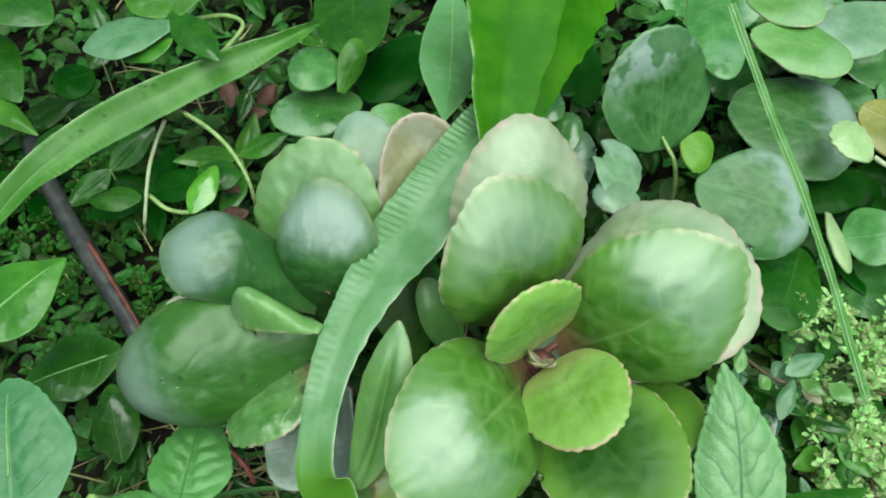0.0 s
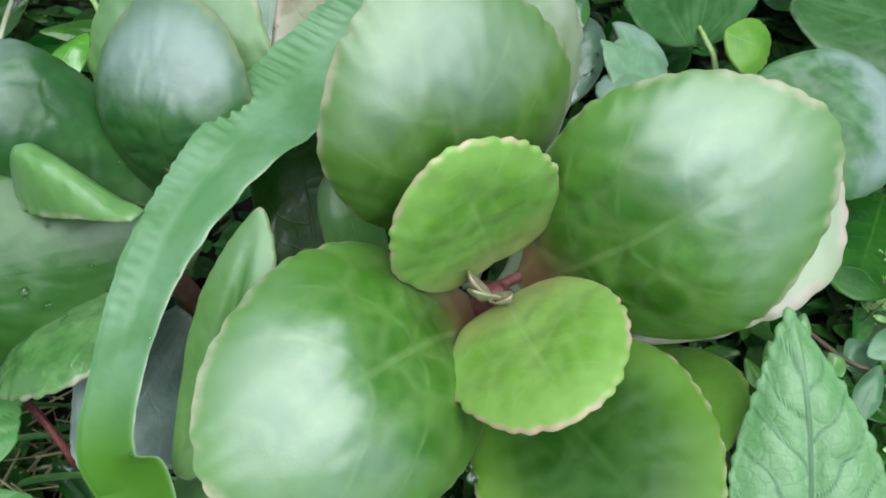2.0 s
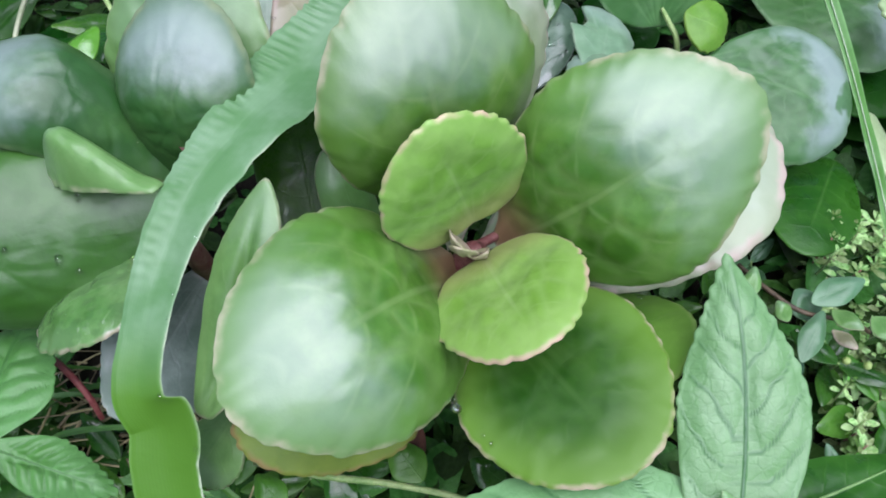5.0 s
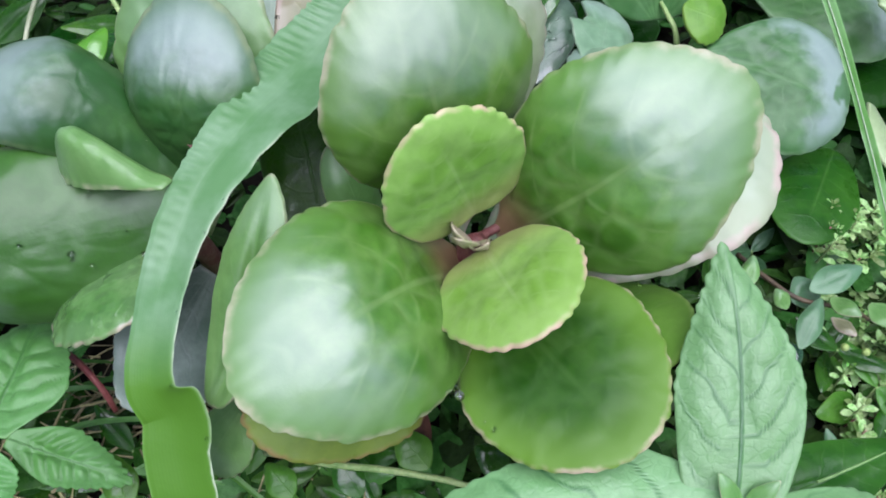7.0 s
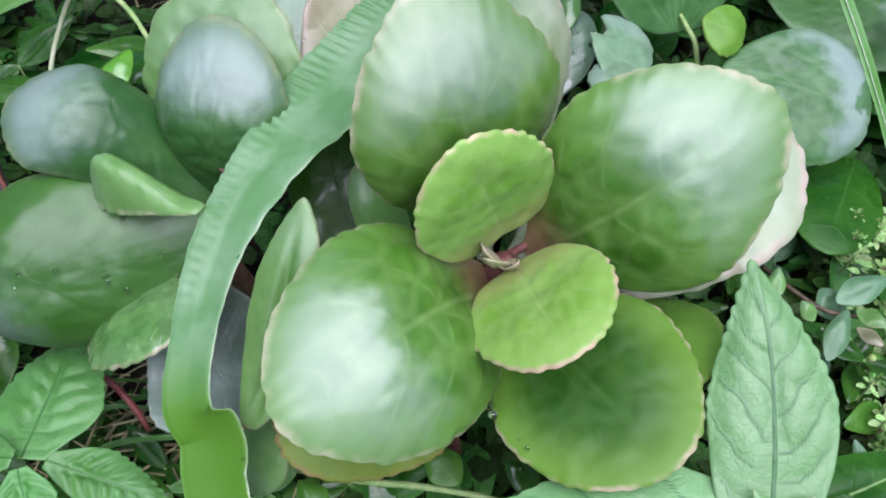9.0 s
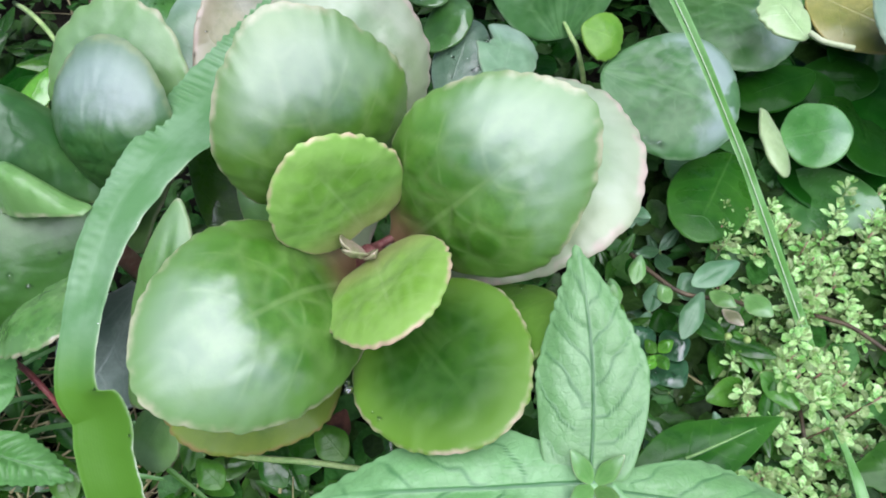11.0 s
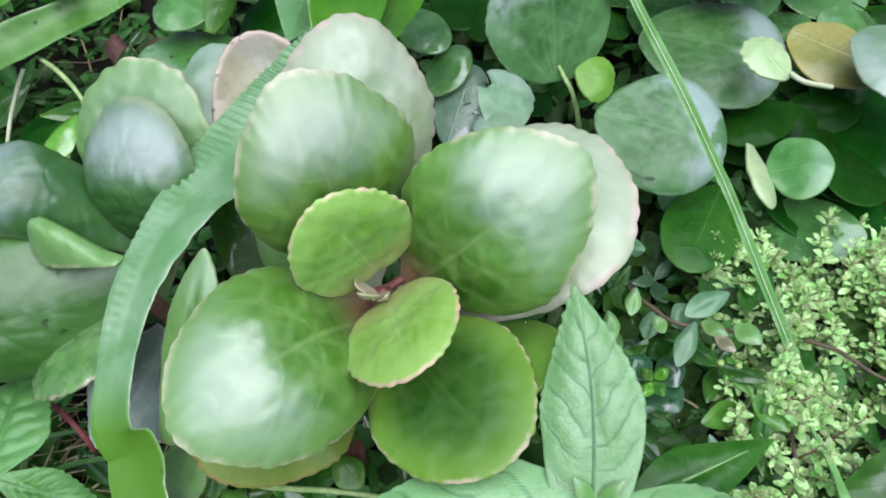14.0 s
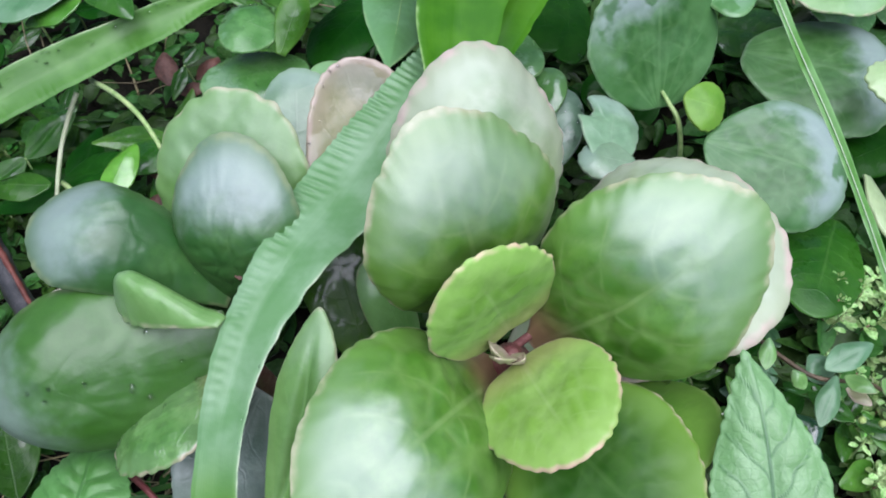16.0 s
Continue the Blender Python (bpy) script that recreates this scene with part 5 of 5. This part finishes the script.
# woody and dry things
stick = thing("stick", stick_path[2], "damp grey-brown stick with a rusty stripe", "stick")
stem("bark", BARK, stick, stick_path, 0.0062, 0.005, knob=0.25, sides=12)
stem("stripe", RUST, stick, [Vector(p) + Vector((0.0035, 0.001, 0.0042)) for p in stick_path[2:]], 0.0017, 0.0004, knob=0.9, label="rust-red bare strip")
for path, material, r, name in ((arch_path, STEM, 0.0012, "arching stem"), (pale_stem_path, PALE_STEM, 0.0012, "pale thin stem"), (pale_stem_two_path, STEM, 0.0014, "flat dry stem"), (hook_stem_path, STEM, 0.0015, "hooked dry stem"), (red_stem_path, RED_STEM, 0.0014, "wine-red runner"), (yellow_stem_path, STEM, 0.0014, "yellowish runner"), (pink_twig_path, PINK_STEM, 0.0008, "fine pink twig"), (brown_twig_path, TWIG, 0.001, "brown woody twig"), (brown_twig_two_path, TWIG, 0.0009, "brown woody twig")):
    one = thing("plant_stem", path[0], name + " among the leaves of the bed", "stem", "loose stems")
    stem("stem", material, one, path, r, r * 0.8, knob=0.15)
stem("stem", TWIG, plant_f, weed_stem_path, 0.001, 0.0008)

# ---- small growth: countless leaves, each clump one object ----
def clump(name, at, tall, spread, count, size, material, label, seed, group):
    """A cushion of branching sprigs set with tiny leaves in pairs."""
    rnd = random.Random(seed)
    one = thing(name, at, label, "weed", group)
    at, verts, faces = Vector(at), [], []
    for k in range(count):
        a, lean = rnd.uniform(0, 2 * math.pi), rnd.uniform(0.1, 1.0)
        top = at + Vector((math.cos(a) * spread * lean, math.sin(a) * spread * lean, tall * rnd.uniform(0.65, 1.0)))
        foot = at + Vector((math.cos(a) * spread * 0.25 * lean, math.sin(a) * spread * 0.25 * lean, 0.0))
        bow = (foot + top) / 2 + Vector((math.cos(a), math.sin(a), 0)) * spread * 0.15
        stem("sprig", PINK_STEM if k % 3 == 0 else STEM, one, [foot, bow, top], 0.0006, 0.0004, steps=5, sides=4)
        line = spline([foot, bow, top], 12)
        for i, pairs, rise, wide in ((6, 2, 0.1, 1.1), (8, 2, 0.15, 1.0), (10, 3, 0.2, 1.15), (11, 4, 0.45, 0.9), (12, 4, 1.2, 0.55)):
            turn = rnd.uniform(0, 2 * math.pi)
            for pair in range(pairs):
                b = turn + 2 * math.pi * pair / pairs + rnd.uniform(-0.3, 0.3)
                way = Vector((math.cos(b), math.sin(b), rise + rnd.uniform(-0.15, 0.2)))
                tiny_leaf(verts, faces, line[i] + way * 0.0006, way, Vector((0, 0, 1)), size * wide * rnd.uniform(0.75, 1.2), rnd.uniform(0.4, 0.6))
    tagged(mesh_part("foliage", verts, faces, material, one), kind="stuff")
    return one


cushion_area = [(0.146, 0.056), (0.2, 0.07), (0.27, 0.075), (0.27, -0.02), (0.215, -0.012), (0.19, -0.045), (0.165, -0.075), (0.14, -0.07), (0.15, -0.03), (0.158, 0.0)]
rnd = random.Random(7)
spots = []
while len(spots) < 40:
    x, y = rnd.uniform(0.1, 0.27), rnd.uniform(-0.08, 0.09)
    if inside(x, y, cushion_area) and all(math.hypot(x - a, y - b) > 0.0125 for a, b in spots):
        spots.append((x, y))
for k, (x, y) in enumerate(spots):
    beside = abs((x - 0.19) * 0.74 + (y - 0.0) * 0.67 + 0.006) < 0.014 and y < 0.05  # low where the grass blade leans over it
    clump("artillery_weed", (x, y, 0.0), rnd.uniform(0.016, 0.026) if beside else rnd.uniform(0.03, 0.056), 0.017, 10, 0.0056, TINY, "cushion of tiny pale green fleshy leaves", 300 + k, "tiny-leaved cushions")
moss_area = [(-0.32, 0.17), (-0.25, 0.17), (-0.18, 0.12), (-0.16, 0.03), (-0.25, 0.03), (-0.31, 0.07)]
spots = []
while len(spots) < 30:
    x, y = rnd.uniform(-0.33, -0.15), rnd.uniform(0.0, 0.19)
    if inside(x, y, moss_area) and all(math.hypot(x - a, y - b) > 0.016 for a, b in spots):
        spots.append((x, y))
for k, (x, y) in enumerate(spots):
    clump("small_weed", (x, y, 0.0), rnd.uniform(0.016, 0.034), 0.014, 5, 0.006, TINY_DARK, "low cushion of small dark green leaves", 400 + k, "small-leaved weeds")


def weed(at, tall, leaves, size, material, fat, point, label, seed):
    """A loose seedling: a short stem with leaves in turning pairs."""
    rnd = random.Random(seed)
    one = thing("weed", at, label, "weed", "weeds in the bed")
    at = Vector(at)
    top = at + Vector((rnd.uniform(-0.3, 0.3) * tall, rnd.uniform(-0.3, 0.3) * tall, tall))
    stem("stem", STEM, one, [at, (at + top) / 2 + Vector((0.002, -0.001, 0)), top], 0.0009, 0.0006, steps=6, sides=5)
    turn = rnd.uniform(0, 6.28)
    for k in range(leaves):
        a, f = turn + (k // 2) * 1.4 + (k % 2) * math.pi + rnd.uniform(-0.3, 0.3), 1 - 0.28 * (k // 2)
        foot = at + (top - at) * max(0.3, f)
        long = size * rnd.uniform(0.7, 1.2)
        way = Vector((math.cos(a), math.sin(a), rnd.uniform(-0.25, 0.45)))
        blade("leaf", material, one, foot, foot + way * long, long * fat * rnd.uniform(0.85, 1.15), (rnd.uniform(-0.3, 0.3), rnd.uniform(-0.4, 0.1), 1), dome=long * 0.06, wide=0.45, neck=0.1, full=0.8, point=point, seed=seed * 10 + k, thick=0.0006, groove=long * 0.04)
    return one


def seedlings(area, count, gap, low, high, size, kinds, fat, point, label, seed):
    rnd, spots = random.Random(seed), []
    xs, ys = [c[0] for c in area], [c[1] for c in area]
    for go in range(4000):
        x, y = rnd.uniform(min(xs), max(xs)), rnd.uniform(min(ys), max(ys))
        if len(spots) < count and inside(x, y, area) and all(math.hypot(x - a, y - b) > gap for a, b in spots):
            spots.append((x, y))
    for k, (x, y) in enumerate(spots):
        weed((x, y, 0.0), rnd.uniform(low, high), rnd.choice((4, 5, 6)), size * rnd.uniform(0.75, 1.3), kinds[k % len(kinds)], fat, point, label, seed + k)


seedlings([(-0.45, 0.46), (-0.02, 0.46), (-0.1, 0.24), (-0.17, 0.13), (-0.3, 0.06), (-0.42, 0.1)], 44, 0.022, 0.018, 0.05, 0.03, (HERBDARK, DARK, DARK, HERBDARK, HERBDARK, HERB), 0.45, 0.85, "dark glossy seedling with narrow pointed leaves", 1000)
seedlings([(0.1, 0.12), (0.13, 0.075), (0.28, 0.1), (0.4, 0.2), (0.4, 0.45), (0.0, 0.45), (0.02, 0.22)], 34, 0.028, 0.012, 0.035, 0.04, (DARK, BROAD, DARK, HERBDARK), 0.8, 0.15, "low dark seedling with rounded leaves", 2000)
seedlings([(0.09, 0.06), (0.13, 0.06), (0.16, -0.01), (0.15, -0.07), (0.11, -0.08), (0.085, -0.02)], 16, 0.016, 0.015, 0.045, 0.016, (TEAL, HERB, HERBDARK, HERBDARK, TEAL), 0.5, 0.6, "small pointed seedling among cushions", 3000)
seedlings([(-0.22, -0.1), (0.05, -0.1), (0.05, -0.045), (-0.07, -0.03), (-0.2, -0.02)], 16, 0.022, 0.01, 0.03, 0.026, (HERBDARK, HERB, HERBDARK), 0.5, 0.8, "dark seedling among straw", 4000)
for k in range(16):
    x, y, a, long = rnd.uniform(-0.2, -0.06), rnd.uniform(-0.085, -0.02), rnd.uniform(-0.6, 0.7), rnd.uniform(0.05, 0.1)
    tilt = Vector((math.cos(a), math.sin(a), 0.0)) * long
    one = thing("grass_blade", (x, y, 0.0), "thin bent green grass blade over straw", "grass", "thin grass blades")
    foot = Vector((x, y, 0.0))
    strap("leaf_blade", GRASS if k % 3 else LOW_STRAP, one, [foot, foot + tilt * 0.25 + Vector((0, 0, 0.028)), foot + tilt * 0.6 + Vector((0, 0, 0.034)), foot + tilt + Vector((0, 0, 0.018))], (0.0, 0.0, 1.0), [0.0012, 0.0014, 0.0011, 0.0003], [0.0012, 0.0014, 0.0011, 0.0003], fold=0.0005, steps=20, bands=4, thick=0.0004, seed=50 + k)


def cover():
    """The low leaves that close the ground between the plants."""
    rnd, verts, faces = random.Random(11), [], []
    for k in range(12500):
        x, y = rnd.uniform(-0.5, 0.45), rnd.uniform(-0.2, 0.5)
        if inside(x, y, [(-0.19, 0.01), (-0.12, 0.01), (-0.075, -0.07), (-0.2, -0.08)]) and rnd.random() < 0.75:
            continue
        patch = noise.noise(Vector((x * 14, y * 14, 2.0)))
        high = 0.004 + 0.026 * rnd.random() * (0.7 + 0.5 * patch)
        a = rnd.uniform(0, 2 * math.pi)
        way = Vector((math.cos(a), math.sin(a), rnd.uniform(-0.1, 0.5)))
        size = rnd.uniform(0.008, 0.017) if x < -0.1 else rnd.uniform(0.010, 0.024)
        tiny_leaf(verts, faces, Vector((x, y, high)), way, Vector((rnd.uniform(-0.7, 0.7), rnd.uniform(-0.7, 0.7), 1)), size * rnd.uniform(0.7, 1.3), rnd.uniform(0.25, 0.75))
    tagged(mesh_part("ground_cover", verts, faces, COVER, None), "low green leaves covering the soil, darkened for shade", "ground cover", kind="stuff")


def litter():
    rnd, verts, faces = random.Random(12), [], []
    for k in range(340):
        x, y = rnd.gauss(-0.13, 0.045), rnd.gauss(-0.035, 0.03)
        if k > 300:
            x, y = rnd.uniform(-0.35, 0.3), rnd.uniform(-0.1, 0.35)
        if k % 34 == 0:
            spot = dead_growth[(k // 14) % 3]
            x, y = rnd.gauss(spot[0], 0.012), rnd.gauss(spot[1], 0.012)
        a, long, r = rnd.uniform(0, math.pi), rnd.uniform(0.012, 0.05), rnd.uniform(0.0003, 0.0009)
        p, d = Vector((x, y, rnd.uniform(0.004, 0.03))), Vector((math.cos(a), math.sin(a), rnd.uniform(-0.25, 0.25)))
        s = d.cross(Vector((0, 0, 1))).normalized()
        u = s.cross(d).normalized()
        bow, n = u * rnd.uniform(-0.1, 0.15) * long, len(verts)
        for f in (0.0, 0.5, 1.0):
            c = p + d * long * (f - 0.5) + bow * (1 - (2 * f - 1) ** 2)
            for q in (s, u, -s, -u):
                verts.append(c + q * r * (1 - 0.5 * f))
        for j in range(2):
            for i in range(4):
                faces.append((n + j * 4 + i, n + j * 4 + (i + 1) % 4, n + j * 4 + 4 + (i + 1) % 4, n + j * 4 + 4 + i))
    tagged(mesh_part("straw_litter", verts, faces, STRAW, None), "dry pale straw and grass bits on the soil", "straw", kind="stuff")


cover()
litter()


# ---- small details ----
def bead(name, material, at, r, label, category, group, flat=0.8, sides=12, rows=8):
    """A small rounded bead: a drop or a bud."""
    one = thing(name, at, label, category, group)
    verts, faces = [], []
    for j in range(rows + 1):
        a = math.pi * j / rows
        for i in range(sides):
            b = 2 * math.pi * i / sides
            verts.append(Vector(at) + Vector((r * math.sin(a) * math.cos(b), r * math.sin(a) * math.sin(b), r * flat * math.cos(a))))
    for j in range(rows):
        for i in range(sides):
            k = (i + 1) % sides
            faces.append((j * sides + i, (j + 1) * sides + i, (j + 1) * sides + k, j * sides + k))
    mesh_part(name.split("_")[-1], verts, faces, material, one)
    return one


def wet_leaf(leaf, count, along, across, big, seed):
    """Drops on the upper face of a leaf, within a stretch of its length and breadth."""
    rnd, mesh = random.Random(seed), leaf.data
    half = len(mesh.vertices) * 2 // 5
    us, vs = [0.0] * len(mesh.vertices), [0.0] * len(mesh.vertices)
    mesh.attributes["along"].data.foreach_get("value", us), mesh.attributes["across"].data.foreach_get("value", vs)
    fit = [i for i in range(half) if along[0] < us[i] < along[1] and across[0] < vs[i] < across[1]]
    for i in rnd.sample(fit, min(count, len(fit))):
        at = mesh.vertices[i].co + leaf.parent.location
        bead("water_drop", DEW, at, big * rnd.uniform(0.4, 1.0), "clear round water drop on a leaf", "drop", "water drops", 0.65, 10, 6)


wet_leaf(LEAVES[22], 4, (0.45, 0.85), (-0.5, 0.6), 0.0012, 1)
wet_leaf(LEAVES[25], 5, (0.0, 0.3), (-1.0, 1.0), 0.0022, 13)
wet_leaf(LEAVES[22], 8, (0.02, 0.4), (-0.9, 0.9), 0.0014, 14)
wet_leaf(LEAVES[63], 7, (0.05, 0.6), (0.8, 1.0), 0.0018, 15)
wet_leaf(LEAVES["strap", 2], 34, (0.3, 0.8), (0.35, 0.97), 0.0011, 5)
wet_leaf(LEAVES["strap", 1], 6, (0.4, 0.85), (0.8, 0.97), 0.0009, 7)
wet_leaf(LEAVES[75], 16, (0.2, 0.9), (-0.8, 0.8), 0.0012, 8)
wet_leaf(LEAVES[6], 2, (0.5, 0.75), (0.85, 1.0), 0.0013, 10)
wet_leaf(LEAVES[10], 4, (0.5, 1.0), (-1.0, 1.0), 0.0012, 11)
wet_leaf(LEAVES[86], 3, (0.3, 0.9), (-0.8, 0.8), 0.0009, 12)
wet_leaf(LEAVES[29], 8, (0.1, 0.95), (-1.0, -0.7), 0.0011, 16)
wet_leaf(LEAVES[86], 6, (0.2, 0.9), (0.4, 1.0), 0.001, 17)
wet_leaf(LEAVES[88], 7, (0.2, 0.95), (-1.0, 0.2), 0.001, 18)
wet_leaf(LEAVES[116], 5, (0.2, 0.9), (-0.8, 0.8), 0.0008, 19)
wet_leaf(LEAVES[83], 6, (0.6, 1.0), (-0.8, 0.8), 0.0012, 20)
wet_leaf(LEAVES[24], 4, (0.5, 0.95), (0.5, 0.95), 0.0008, 21)
SPARK = (-0.1161, 0.0317, 0.1183)


def drop(parent, at, r):
    """A drop of dew as a part of what it hangs on."""
    verts = [at + Vector((r * math.sin(p) * math.cos(q), r * math.sin(p) * math.sin(q), r * math.cos(p))) for p in (0.01, 0.8, 1.57, 2.34, 3.13) for q in (0, 1.047, 2.094, 3.142, 4.189, 5.236)]
    mesh_part("dewdrop", verts, [(j * 6 + i, j * 6 + 6 + i, j * 6 + 6 + (i + 1) % 6, j * 6 + (i + 1) % 6) for j in range(4) for i in range(6)], DEW, parent)


water_edge = thing("water_film", (-0.1362, -0.0043, 0.0938), "clear bead of water along a leaf's edge", "water", "water drops")
stem("film", DEW, water_edge, [(-0.1362, -0.0043, 0.0938), (-0.1298, 0.0, 0.0984), (-0.1215, 0.0047, 0.1006), (-0.116, 0.0074, 0.101), (-0.1148, 0.0082, 0.0996)], 0.0009, 0.0013, steps=30, sides=10, knob=0.5)
dewy = thing("dewy_thread", SPARK, "fine pale threads hung with dew between leaves", "thread")
for k in range(7):
    a = 0.5 + 0.9 * k
    d = Vector((0.011 * math.cos(a), 0.006 * math.sin(a), 0.004 * math.sin(2.3 * k)))
    o = Vector(SPARK) + Vector((0.002 * math.sin(3.1 * k), 0.0015 * math.cos(2.2 * k), 0.0))
    stem("thread", PALE_STEM, dewy, [o - d, o + Vector((0.0, 0.0, -0.0008)), o + d], 0.00016, 0.00012, steps=8, sides=5)
    for f in (-0.5, -0.1, 0.25, 0.6):
        drop(dewy, o + d * f, 0.0004 + 0.0003 * ((k + int(10 * f)) % 3))
for at, r in (((-0.0022, -0.0484, 0.1128), 0.0014), ((-0.0034, -0.0455, 0.1107), 0.001), ((0.0626, -0.0283, 0.1068), 0.0018), ((0.0642, -0.0258, 0.107), 0.001)):
    bead("water_drop", DEW, at, r, "clear round water drop at a leaf's edge", "drop", "water drops", 0.8)
for at in buds_at:
    bead("flower_bud", YELLOW, at, 0.0015, "pale yellow flower bud among tiny leaves", "bud", "yellow buds", 1.1)


def crumpled_leaf(at, size, turn, material, label, seed):
    """A curled dry leaf lying on the soil."""
    one = thing("dry_leaf", at, label, "leaf", "dry leaves")
    way = Vector((math.cos(turn), math.sin(turn), 0.25))
    blade("blade", material, one, Vector(at), Vector(at) + way * size, size * 0.6, (0.2, -0.3, 0.9), dome=size * 0.14, wide=0.5, neck=0.15, point=0.6, seed=seed, thick=0.0006, pucker=size * 0.06)


for k, (x, y, z) in enumerate(dry_at):
    crumpled_leaf((x, y, z), (0.016 if k < 5 else 0.011) + 0.003 * (k % 3), 0.9 * k, ROSY if k == 6 else DRY if k % 2 else CLAY, "small pinkish ageing leaf among seedlings" if k == 6 else "crumpled reddish-brown dry leaf between weeds", 500 + k)
scarred = LEAVES[23]
scar = min(range(len(scarred.data.vertices) * 2 // 5), key=lambda i: abs(scarred.data.attributes["along"].data[i].value - 0.4) + 0.5 * abs(scarred.data.attributes["across"].data[i].value - 0.1))
crumpled_leaf(scarred.data.vertices[scar].co + scarred.parent.location + Vector((0.0, -0.001, 0.0012)), 0.008, 1.9, DRY, "shrivelled brown scrap stuck to a leaf", 560)
